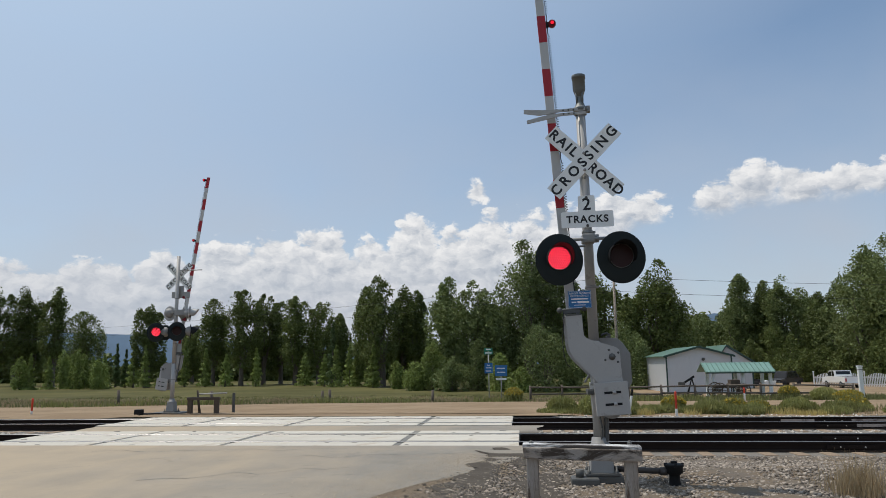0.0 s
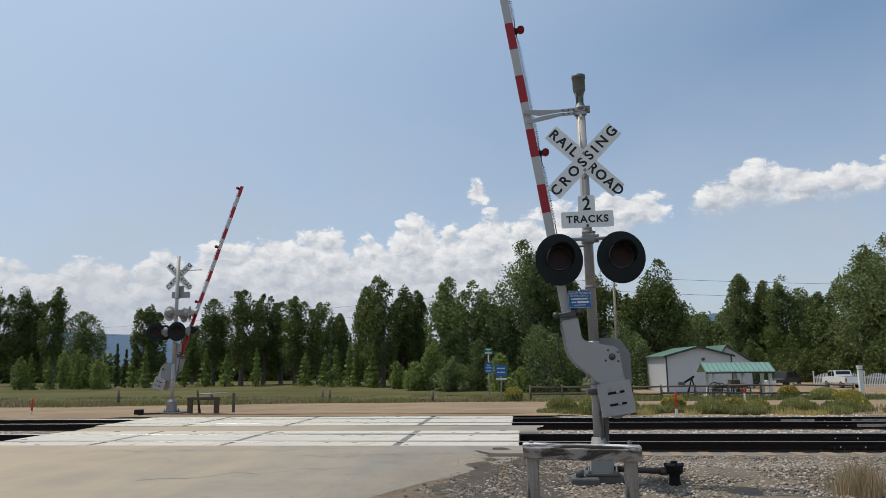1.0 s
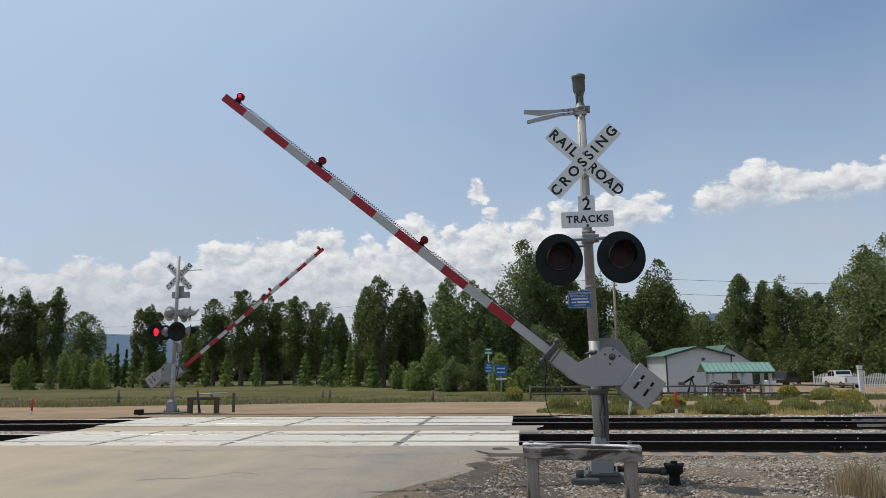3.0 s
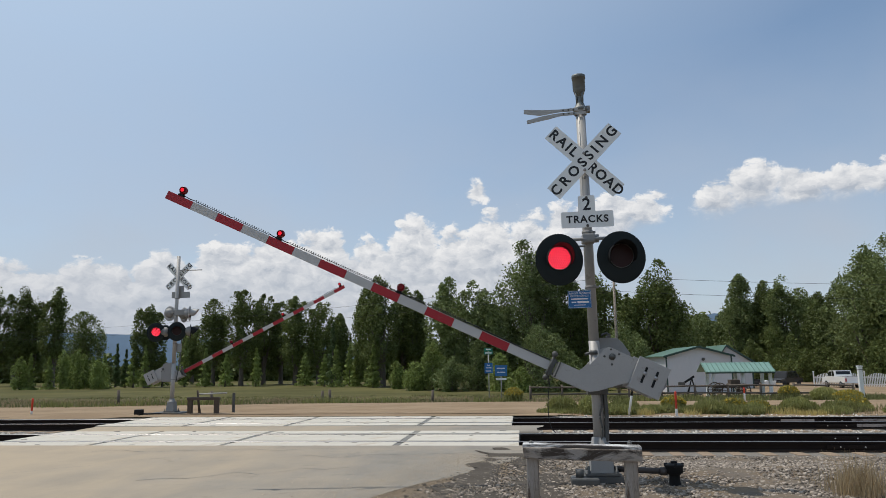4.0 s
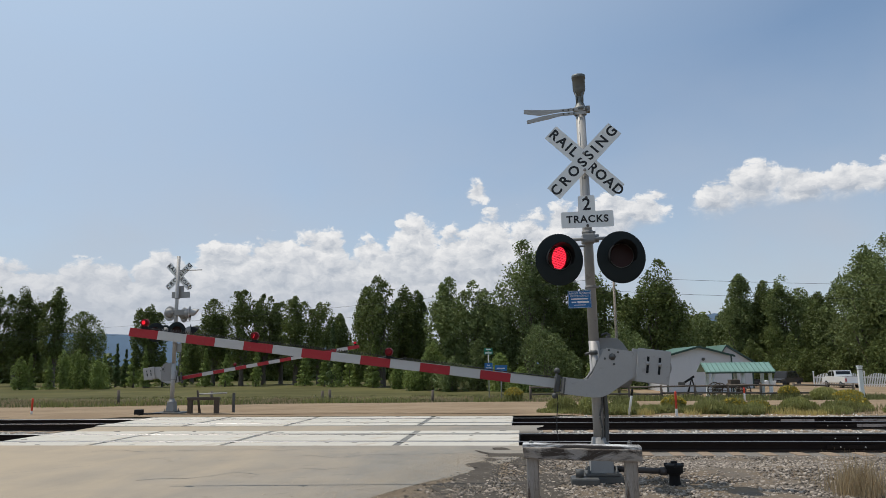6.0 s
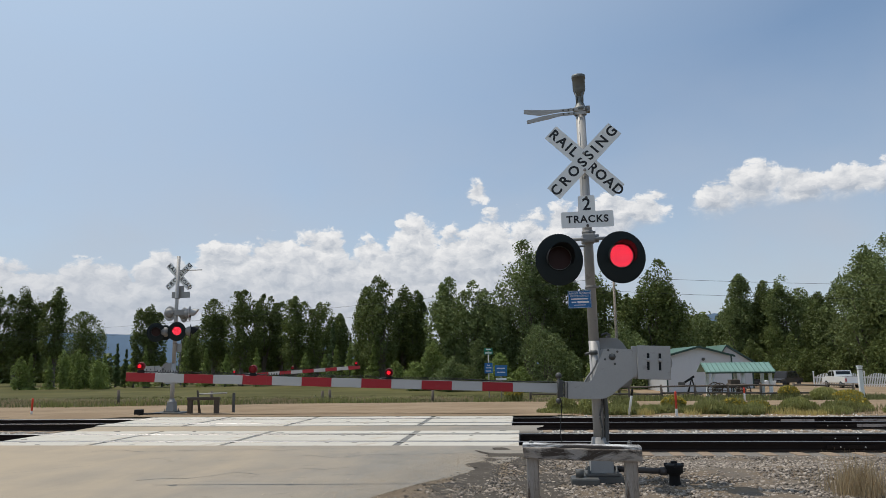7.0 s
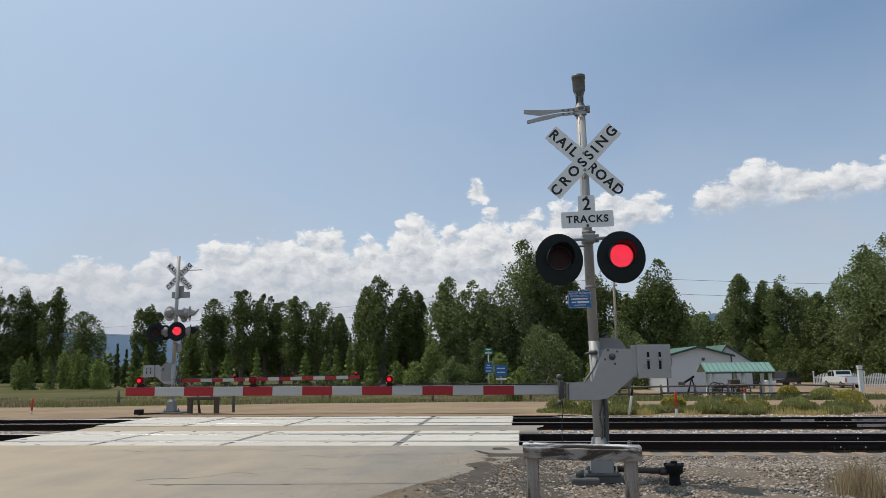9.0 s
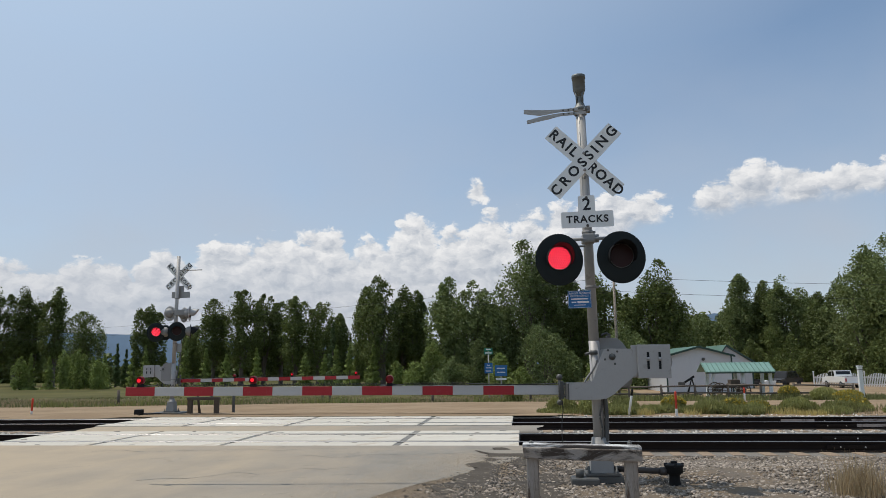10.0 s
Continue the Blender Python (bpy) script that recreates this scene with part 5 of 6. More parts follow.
def build_shrub(x, y, h, r, flowers=True):
    top = thing("shrub", pose(x, y, ground_z(x, y)), "yellow flowering shrub beside the tracks" if flowers else "grey green shrub beside the tracks", "shrub", "roadside shrubs")
    n = 2600
    d = RNG.normal(size=(n, 3))
    d /= np.linalg.norm(d, axis=1)[:, None]
    p = d * (RNG.random(n) ** 0.4)[:, None] * np.array((r, r * 0.8, h * 0.55)) + np.array((0, 0, h * 0.5))
    p[:, 2] = np.abs(p[:, 2])
    part("leaves", quads_mesh("leaves", p, 0.016 + 0.016 * RNG.random(n), SAGE, 9.0, 2.0), None, top)
    if flowers:
        m = 520
        d = RNG.normal(size=(m, 3))
        d[:, 2] = np.abs(d[:, 2]) + 0.2
        d /= np.linalg.norm(d, axis=1)[:, None]
        p = d * np.array((r, r * 0.8, h * 0.55)) * (0.8 + 0.25 * RNG.random(m))[:, None] + np.array((0, 0, h * 0.5))
        tagged(part("bloom", quads_mesh("bloom", p, 0.05 + 0.05 * RNG.random(m), FLOWER, 1.2), None, top), "small yellow flower heads", kind="stuff")
    bm = bmesh.new()
    for k in range(7):
        a = k * 0.9
        add_tube(bm, (0, 0, 0), (r * 0.6 * math.cos(a), r * 0.5 * math.sin(a), h * 0.7), 0.012, 0.005, 5)
    part("stems", bm, BARK, top)


for x, y, h, r, fl in ((6.7, 24.2, 0.42, 0.42, True), (4.9, 24.6, 0.5, 0.4, True), (7.4, 24.0, 0.36, 0.35, True), (10.6, 24.8, 0.45, 0.5, True), (2.2, 23.6, 0.55, 0.5, False), (1.2, 24.0, 0.5, 0.5, False),
                       (3.2, 24.0, 0.42, 0.5, False), (5.8, 23.6, 0.4, 0.5, False), (8.6, 24.1, 0.42, 0.5, False), (12.6, 24.4, 0.4, 0.5, False), (-0.6, 41.8, 0.8, 0.55, True), (15.4, 44.2, 0.8, 0.6, True), (17.3, 44.0, 0.7, 0.8, False), (15.9, 37.6, 0.5, 0.7, True)):
    build_shrub(x, y, h, r, fl)
for k in range(34):
    build_shrub(1.0 + k * 0.62 + random.uniform(-0.3, 0.3), random.uniform(23.2, 24.6), random.uniform(0.14, 0.34), random.uniform(0.35, 0.65), False)


def stones(name, places, sizes, material, label, small=False):
    """Crushed stones as one mesh: a squashed and skewed twenty-sided solid each, or an eight-sided one where small."""
    g = (1 + 5 ** 0.5) / 2
    base = np.array([(-1, g, 0), (1, g, 0), (-1, -g, 0), (1, -g, 0), (0, -1, g), (0, 1, g), (0, -1, -g), (0, 1, -g), (g, 0, -1), (g, 0, 1), (-g, 0, -1), (-g, 0, 1)]) / 1.9
    faces = np.array([(0, 11, 5), (0, 5, 1), (0, 1, 7), (0, 7, 10), (0, 10, 11), (1, 5, 9), (5, 11, 4), (11, 10, 2), (10, 7, 6), (7, 1, 8),
                      (3, 9, 4), (3, 4, 2), (3, 2, 6), (3, 6, 8), (3, 8, 9), (4, 9, 5), (2, 4, 11), (6, 2, 10), (8, 6, 7), (9, 8, 1)])
    if small:
        base = np.array([(1, 0, 0), (0, 1, 0), (-1, 0, 0), (0, -1, 0), (0, 0, 1), (0, 0, -1)]) * 1.05
        faces = np.array([(0, 1, 4), (1, 2, 4), (2, 3, 4), (3, 0, 4), (1, 0, 5), (2, 1, 5), (3, 2, 5), (0, 3, 5)])
    places = np.asarray(places, float)
    n, corners = len(places), len(base)
    v = base[None] * (1 + 0.28 * RNG.normal(size=(n, corners, 1)).clip(-1, 1))
    v = v * np.stack([0.75 + 0.6 * RNG.random(n), 0.7 + 0.5 * RNG.random(n), 0.5 + 0.3 * RNG.random(n)], axis=1)[:, None]
    a = RNG.random(n) * math.tau
    c, s = np.cos(a)[:, None], np.sin(a)[:, None]
    v = np.stack([v[..., 0] * c - v[..., 1] * s, v[..., 0] * s + v[..., 1] * c, v[..., 2] + 0.25 * v[..., 0]], axis=2)
    v = v * np.asarray(sizes)[:, None, None] + places[:, None]
    f = (faces[None] + corners * np.arange(n)[:, None, None]).reshape(-1, 3)
    return tagged(new(name, raw_mesh(name, v.reshape(-1, 3), f, material)), label, "stones", kind="stuff")


def shoulder_stones(n, x0, x1, y0, y1, lo, hi, keep=None):
    pts = scatter(n, x0, x1, y0, y1, keep, 0.012)
    return pts, lo + (hi - lo) * RNG.random(len(pts)) ** 2.5


def in_cinders(a, b):
    return abs(a - cinder_mid(b)) < cinder_half(b) * (0.75 + 0.4 * RNG.random())


def off_road(a, b):
    return a > 0.2 + 0.5 * noise.noise(Vector((b, 0, 0))) - max(0.0, 12.3 - b) * 0.5 + 0.9 * RNG.random() and not (in_cinders(a, b) and RNG.random() < 0.35)


p, s = shoulder_stones(30000, -2.4, 5.2, 7.6, 13.5, 0.005, 0.032, off_road)
stones("near_shoulder_stones", p, s, STONE, "tan and grey gravel stones round the signal footing")
p, s = shoulder_stones(11000, 5.0, 14, 8.5, 13.5, 0.010, 0.045, off_road)
stones("shoulder_stones", p, s, STONE, "grey and tan crushed stones on the shoulder")
p, s = shoulder_stones(12000, -1.8, 1.4, 7.2, 11.6, 0.005, 0.028, in_cinders)
stones("dark_cinders", [(a, b, c + 0.005) for a, b, c in p], s * 0.6, STONE_DARK, "dark loose cinders at the road edge", True)
p, s = shoulder_stones(30000, -3.2, 0.3, 7.4, 12.2, 0.002, 0.008, lambda a, b: RNG.random() < math.exp(-(abs(a + 1.35 - (b - 9.5) * 0.2) / 0.8) ** 2) + 0.03)
stones("road_grit", [(a, b, 0.006) for a, b, c in p], s, STONE_TAN, "loose grit on the asphalt", True)
p, s = shoulder_stones(5200, 0.3, 26, 15.8, 18.35, 0.03, 0.065)
stones("middle_ballast", p, s, STONE_PALE, "grey ballast between the tracks", True)
p, s = shoulder_stones(2600, -32, -11.2, 15.8, 18.35, 0.03, 0.065)
stones("west_ballast", p, s, STONE_PALE, "grey ballast between the tracks", True)
p, s = shoulder_stones(4200, 0.7, 26, 20.9, 22.9, 0.03, 0.075)
stones("outer_ballast", p, s, STONE_PALE, "pale ballast beyond the tracks", True)
p, s = shoulder_stones(2200, -30, -11.0, 11.8, 13.8, 0.02, 0.05)
stones("west_shoulder_stones", p, s, STONE, "grey crushed stones on the shoulder", True)


# ---- ties ----
def build_ties():
    bm = bmesh.new()
    add_box(bm, (0, 0, 0), (0.22, 2.62, 0.17), bevel=0.012)
    me = mesh_of("railroad_tie", bm, TIE)
    for cy in TRACKS:
        for k in range(-44, 48):
            x = k * 0.545 + random.uniform(-0.02, 0.02)
            if -11.3 < x < 0.4:
                continue
            ob = new("railroad_tie", me)
            ob.matrix_basis = pose(x, cy + random.uniform(-0.04, 0.04), -0.262, 0, 0, random.uniform(-1, 1))
            tagged(ob, "weathered timber tie bedded in ballast", "railroad tie", "ties of the two tracks")


build_ties()


# ---- near things ----
def build_barrier():
    top = thing("post_barrier", pose(0.555, 7.6, -0.03, 0, 0, -1.5), "low barrier of grey posts with peeling white rail", "barrier")
    for x in (-0.49, 0.50):
        bm = bmesh.new()
        add_box(bm, (0, 0, 0.20), (0.125, 0.14, 0.86), bevel=0.012)
        part("post", bm, FLAKED_POST, top, "weathered grey timber post", pose(x, 0.02, 0, 0, 0, random.uniform(-3, 3)))
    for c, size, lab in (((0.01, 0.02, 0.665), (1.20, 0.17, 0.055), "white painted top plank, peeling"), ((0.01, -0.085, 0.605), (1.19, 0.05, 0.115), "weathered front board with peeling paint"),
                         ((0.01, 0.10, 0.60), (1.17, 0.05, 0.11), "weathered rear board")):
        bm = bmesh.new()
        fresh = add_box(bm, c, size, bevel=0.014)
        bmesh.ops.subdivide_edges(bm, edges=[e for e in bm.edges if e.calc_length() > 0.8], cuts=14)
        for v in bm.verts:
            v.co += Vector((0, 0.006 * noise.noise(v.co * 6), 0.007 * noise.noise(v.co * 7 + Vector((3, 0, 0))) - 0.02 * v.co.x))
        part("rail", bm, WHITE_PEEL if c[2] > 0.65 else FLAKED, top, lab)
    for x in (-0.5, 0.5):
        bm = bmesh.new()
        add_lathe(bm, (x, 0.03, 0.70), (0, 0, 1), [(0, 0.025), (0.01, 0.025), (0.014, 0.013), (0.03, 0.012), (0.03, 0)], n=8)
        part("bolt", bm, DARK_GREY, top)


build_barrier()


def build_ground_pot():
    top = thing("junction_pot", pose(1.80, 9.25, -0.03), "black cast junction pot with a pipe to the mast", "junction box")
    bm = bmesh.new()
    add_lathe(bm, (0, 0, 0), (0, 0, 1), [(0, 0.075), (0.02, 0.07), (0.14, 0.062), (0.17, 0.085), (0.18, 0.105), (0.25, 0.105), (0.26, 0.115), (0.275, 0.115), (0.285, 0.09), (0.29, 0)], n=22)
    part("pot", bm, BLACK, top)
    bm = bmesh.new()
    add_box(bm, (0, 0, 0.30), (0.07, 0.05, 0.03), bevel=0.005)
    part("lid_knob", bm, BLACK, top)
    for a in (0, 90, 180, 270):
        bm = bmesh.new()
        add_box(bm, (0.1 * math.cos(radians(a)), 0.1 * math.sin(radians(a)), 0.27), (0.035, 0.035, 0.045), bevel=0.005)
        part("lid_lug", bm, BLACK, top)
    bm = bmesh.new()
    add_tube(bm, (-0.72, 0.22, 0.19), (-0.08, 0.0, 0.19), 0.036, n=12)
    add_tube(bm, (-0.16, 0.03, 0.19), (-0.08, 0.0, 0.19), 0.05, n=12)
    part("pipe", bm, mat("pipe_iron", (0.07, 0.06, 0.055), 0.6, 0.4, vary=0.3), top, "rusty dark pipe")
    lump = thing("terminal_box", pose(0.72, 9.3, -0.02), "dark iron terminal at the mast footing", "junction box")
    bm = bmesh.new()
    add_box(bm, (0, 0, 0.05), (0.34, 0.3, 0.10), bevel=0.02)
    add_tube(bm, (-0.06, 0, 0.1), (-0.06, 0, 0.19), 0.05, n=12)
    part("box", bm, DARK_GREY, lump)


build_ground_pot()


def build_marker(x, y, h, tilt, label, colours, name="marker_post"):
    top = thing(name, pose(x, y, ground_z(x, y) - 0.03, tilt * 0.4, tilt, 0), label, "marker post", "track marker posts")
    z = 0.0
    for share, m, lab in colours:
        bm = bmesh.new()
        last = share == colours[-1][0] and m is colours[-1][1]
        prof = [(0, 0.036), (h * share - 0.02, 0.036), (h * share, 0.034), (h * share + (0.03 if last else 0.0), 0.012 if last else 0.034)]
        add_lathe(bm, (0, 0, z), (0, 0, 1), [(0, 0)] + prof + [(prof[-1][0], 0)], n=14)
        part("post_band", bm, m, top, lab)
        z += h * share


build_marker(-17.99, 24.68, 0.62, 2, "short orange plastic marker post by the track", ((0.3, POST_WHITE, "white lower band"), (0.7, POST_ORANGE, "orange upper band")))
build_marker(4.55, 22.48, 0.78, 0, "short orange and white marker post by the track", ((0.38, POST_WHITE, "white lower band"), (0.62, POST_ORANGE, "orange upper band")))
build_marker(3.2, 23.0, 0.86, 10, "leaning white marker post with a black top", ((0.78, POST_WHITE, "white band"), (0.22, BLACK, "black cap")))
build_marker(8.89, 30.46, 0.70, 0, "white marker post with an orange top", ((0.7, POST_WHITE, "white band"), (0.3, POST_ORANGE, "orange cap")))


def build_far_barrier():
    top = thing("post_barrier", pose(-11.02, 23.85, -0.16, 0, 0, 2), "low dark timber barrier beyond the tracks", "barrier")
    for x in (-0.47, 0.47):
        bm = bmesh.new()
        add_box(bm, (x, 0, 0.25), (0.15, 0.15, 0.56), bevel=0.015)
        part("post", bm, WOOD_DARK, top)
    bm = bmesh.new()
    add_box(bm, (0, 0, 0.565), (1.14, 0.17, 0.10), bevel=0.015)
    part("rail", bm, WOOD_DARK, top)
    post = thing("old_stake", pose(-11.45, 24.3, -0.18), "leaning dark stake with a cross rail", "stake")
    bm = bmesh.new()
    add_tube(bm, (0.1, 0, 0), (-0.02, 0, 0.85), 0.05, 0.035, 8)
    part("stake", bm, WOOD_DARK, post)
    bm = bmesh.new()
    add_tube(bm, (0, 0.02, 0.72), (0.95, 0.3, 0.74), 0.025, 0.025, 8)
    part("cross_rail", bm, GALV, post)
    post = thing("grey_post", pose(-10.25, 24.6, -0.18), "short grey metal post", "post")
    bm = bmesh.new()
    add_box(bm, (0, 0, 0.36), (0.09, 0.06, 0.78), bevel=0.01)
    part("post", bm, DARK_GREY, post)
    box = thing("junction_pot", pose(-13.05, 23.3, -0.2), "dark junction box on a short stem", "junction box")
    bm = bmesh.new()
    add_box(bm, (0, 0, 0.2), (0.26, 0.2, 0.17), bevel=0.02)
    part("box", bm, BLACK, box)
    bm = bmesh.new()
    add_tube(bm, (0.05, 0, 0), (0.05, 0, 0.14), 0.06, n=10)
    add_tube(bm, (0.1, 0, 0.12), (0.6, 0.6, 0.08), 0.05, n=10)
    part("stem", bm, BLACK, box)


build_far_barrier()


# ---- far side: signs, fences, sheds, vehicles ----
def build_road_sign(x, y, plates, height, label, post_x=0.0):
    top = thing("road_sign", pose(x, y, ground_z(x, y) - 0.03, 0, 0, 3), label, "road sign", "signs by the side road")
    bm = bmesh.new()
    add_tube(bm, (post_x, 0, 0), (post_x, 0, height), 0.045, n=8)
    part("post", bm, GALV, top)
    for z, w, h, m, bars in plates:
        bm = bmesh.new()
        add_box(bm, (0, -0.06, z), (w, 0.02, h), bevel=0.004)
        p = part("plate", bm, m, top, "sign plate with unreadable white writing")
        bm = bmesh.new()
        for bz, bw, bh in bars:
            add_box(bm, (0, -0.073, z + bz), (bw, 0.004, bh))
        part("writing_bars", bm, SIGN_WHITE, p)


build_road_sign(-2.66, 55.0, ((3.85, 0.62, 0.22, SIGN_GREEN, ((0.03, 0.36, 0.08),)), (3.60, 0.66, 0.22, SIGN_GREEN, ((0, 0.5, 0.08),)), (2.45, 0.62, 0.78, SIGN_BLUE, ((0.22, 0.18, 0.05), (0.02, 0.42, 0.05), (-0.22, 0.42, 0.05)))), 3.98,
                "green street name plates and blue sign on a post")
build_road_sign(-1.72, 55.0, ((2.25, 0.92, 0.82, SIGN_BLUE, ((0.18, 0.62, 0.06), (-0.12, 0.62, 0.06))), (1.62, 0.8, 0.16, SIGN_WHITE, ())), 2.6, "blue guide sign with white lettering on a post")


def build_rail_fence(points, label, h=1.0, rails=(0.45, 0.88), name="rail_fence"):
    top = thing(name, pose(*points[0], ground_z(*points[0])), label, "fence", "rail fences")
    ox, oy, oz = points[0][0], points[0][1], ground_z(*points[0])
    tops = []
    for k, (x, y) in enumerate(points):
        z = ground_z(x, y) - oz
        bm = bmesh.new()
        add_tube(bm, (x - ox, y - oy, z - 0.1), (x - ox + random.uniform(-0.03, 0.03), y - oy, z + h + random.uniform(-0.05, 0.05)), 0.085, 0.075, 9)
        part("post", bm, FENCE_WOOD, top)
        tops.append(Vector((x - ox, y - oy - 0.05, z)))
    for a, b in zip(tops, tops[1:]):
        for rz in rails:
            bm = bmesh.new()
            add_tube(bm, a + Vector((0, 0, rz + random.uniform(-0.05, 0.05))), b + Vector((0, 0, rz + random.uniform(-0.05, 0.05))), 0.055, 0.05, 8)
            part("rail", bm, FENCE_WOOD, top)


build_rail_fence([(0.4, 46.6), (2.4, 46.4), (4.5, 46.2), (6.5, 46.0), (8.49, 46), (10.5, 46), (12.48, 46), (14.4, 46), (16.35, 46), (18.25, 46), (19.75, 46)], "dark weathered split rail fence along the dirt road")
build_rail_fence([(-21, 35.4), (-16.5, 36.6), (-11.3, 39.5), (-10.9, 39.6), (-5.5, 43.0)], "thin old wire fence posts at the meadow edge", h=0.75, rails=(), name="meadow_fence")


def build_gate_post():
    top = thing("gate_post", pose(20.25, 46.0, -1.05), "square white gate post at the fence end", "post")
    bm = bmesh.new()
    add_box(bm, (0, 0, 1.0), (0.23, 0.23, 2.1), bevel=0.015)
    part("shaft", bm, POST_WHITE, top)
    bm = bmesh.new()
    add_box(bm, (0, 0, 2.09), (0.28, 0.28, 0.08), bevel=0.015)
    part("cap", bm, POST_WHITE, top)
    bm = bmesh.new()
    add_box(bm, (0, 0, 1.88), (0.24, 0.24, 0.04))
    part("band", bm, DARK_GREY, top)


build_gate_post()


def build_shed(x0, x1, y, eave, peak, px, deep, label, name="shed", doorway=False):
    """Gable front towards -y, from x0 to x1, with a metal roof running back."""
    z0 = ground_z((x0 + x1) / 2, y) - 0.1
    top = thing(name, pose(0, y, z0), label, "shed", "sheds in the yard")
    bm = bmesh.new()
    add_plate(bm, [(x0, 0), (x1, 0), (x1, eave), (px, peak), (x0, eave)], 0, 0.2)
    part("front_wall", bm, WALL_METAL, top)
    for x in (x0, x1):
        bm = bmesh.new()
        add_box(bm, (x + (0.1 if x == x0 else -0.1), deep / 2 + 0.1, eave / 2), (0.2, deep - 0.22, eave))
        part("side_wall", bm, WALL_METAL, top)
    bm = bmesh.new()
    add_plate(bm, [(x0, 0), (x1, 0), (x1, eave), (px, peak), (x0, eave)], deep, deep + 0.2)
    part("back_wall", bm, WALL_METAL, top)
    for a, b in (((x0 - 0.3, eave - 0.05), (px, peak + 0.08)), ((px, peak + 0.08), (x1 + 0.3, eave - 0.05))):
        bm = bmesh.new()
        add_plate(bm, [a, b, (b[0], b[1] + 0.08), (a[0], a[1] + 0.08)], -0.3, deep + 0.5)
        part("roof", bm, ROOF_GREEN, top, "green metal roof slope")
        bm = bmesh.new()
        add_plate(bm, [(a[0], a[1] - 0.1), (b[0], b[1] - 0.1), (b[0], b[1] + 0.1), (a[0], a[1] + 0.1)], -0.34, -0.30)
        part("gable_trim", bm, TRIM_GREEN, top, "dark green gable trim")
    for x in (x0, x1):
        bm = bmesh.new()
        add_box(bm, (x, -0.02, eave / 2), (0.14, 0.06, eave))
        part("corner_trim", bm, TRIM_GREEN, top)
    bm = bmesh.new()
    for k in range(int((x1 - x0) / 0.3)):
        add_box(bm, (x0 + 0.15 + k * 0.3, -0.012, eave * 0.5), (0.03, 0.03, eave))
    tagged(part("wall_ribs", bm, WALL_METAL, top), kind="stuff")
    return top


shed = build_shed(13.9, 20.05, 72, 3.62, 4.42, 16.98, 11, "white metal shed with a green roof")
bm = bmesh.new()
add_lathe(bm, (17.4, -0.05, 3.3), (0, -1, 0), [(0, 0.16), (0.1, 0.15), (0.14, 0.1), (0.14, 0)], n=10)
part("wall_lamp", bm, DARK_GREY, shed, "small dark wall lamp")
build_shed(21.5, 25.3, 83, 3.0, 4.8, 22.6, 8, "low white shed with a dark green trim")


def build_shelter():
    top = thing("open_shelter", pose(17.2, 60, -1.5, 0, 0, 0), "open roadside shelter with pale green metal roof", "shelter")
    for x in (-2.0, 0.28, 2.4):
        for y in (0.0, 2.0):
            bm = bmesh.new()
            add_box(bm, (x, y, 1.02), (0.24, 0.24, 2.06), bevel=0.01)
            part("post", bm, POST_WHITE, top)
    bm = bmesh.new()
    add_box(bm, (0, -0.42, 2.03), (5.36, 0.1, 0.16), bevel=0.01)
    part("eave_beam", bm, TRIM_GREEN, top)
    for s in (-1, 1):
        bm = bmesh.new()
        m = Matrix.Translation((0, 1.0 + s * 0.75, 2.42)) @ Euler((radians(-s * 26), 0, 0)).to_matrix().to_4x4()
        add_box(bm, (0, 0, 0), (5.4, 1.68, 0.05), None)
        for v in bm.verts:
            v.co = m @ v.co
        r = part("roof", bm, mat("pale_green_roof", (0.20, 0.33, 0.275), 0.35, 0.2, vary=0.12, scale=0.8, grain=20, bump=0.05), top, "pale green standing seam roof")
        for k in range(15):
            bm = bmesh.new()
            add_box(bm, (-2.66 + k * 0.38, 0, 0.045), (0.035, 1.68, 0.05))
            for v in bm.verts:
                v.co = m @ v.co
            part("seam", bm, ROOF_GREEN, r)


build_shelter()


def build_wagon():
    top = thing("old_wagon", pose(16.1, 58.2, ground_z(16, 58)), "old dark wooden farm wagon with spoked wheels", "wagon")
    bm = bmesh.new()
    add_box(bm, (0, 0.7, 0.85), (2.5, 1.0, 0.14), bevel=0.02)
    add_box(bm, (0.35, 0.7, 1.15), (0.7, 0.9, 0.5), bevel=0.03)
    part("bed", bm, WOOD_DARK, top)
    for x, r in ((-0.92, 0.60), (0.86, 0.56)):
        for y in (0.0, 1.4):
            bm = bmesh.new()
            add_lathe(bm, (x, y, r), (0, 1, 0), [(-0.035, r - 0.07), (-0.035, r), (0.035, r), (0.035, r - 0.07), (-0.035, r - 0.07)], n=28)
            add_tube(bm, (x, y - 0.09, r), (x, y + 0.09, r), 0.08, n=12)
            for k in range(12):
                a = k * math.tau / 12
                add_tube(bm, (x, y, r), (x + (r - 0.05) * math.cos(a), y, r + (r - 0.05) * math.sin(a)), 0.022, n=5)
            part("spoked_wheel", bm, WOOD_DARK, top)
        bm = bmesh.new()
        add_tube(bm, (x, 0, r), (x, 1.4, r), 0.05, n=8)
        part("axle", bm, WOOD_DARK, top)


build_wagon()


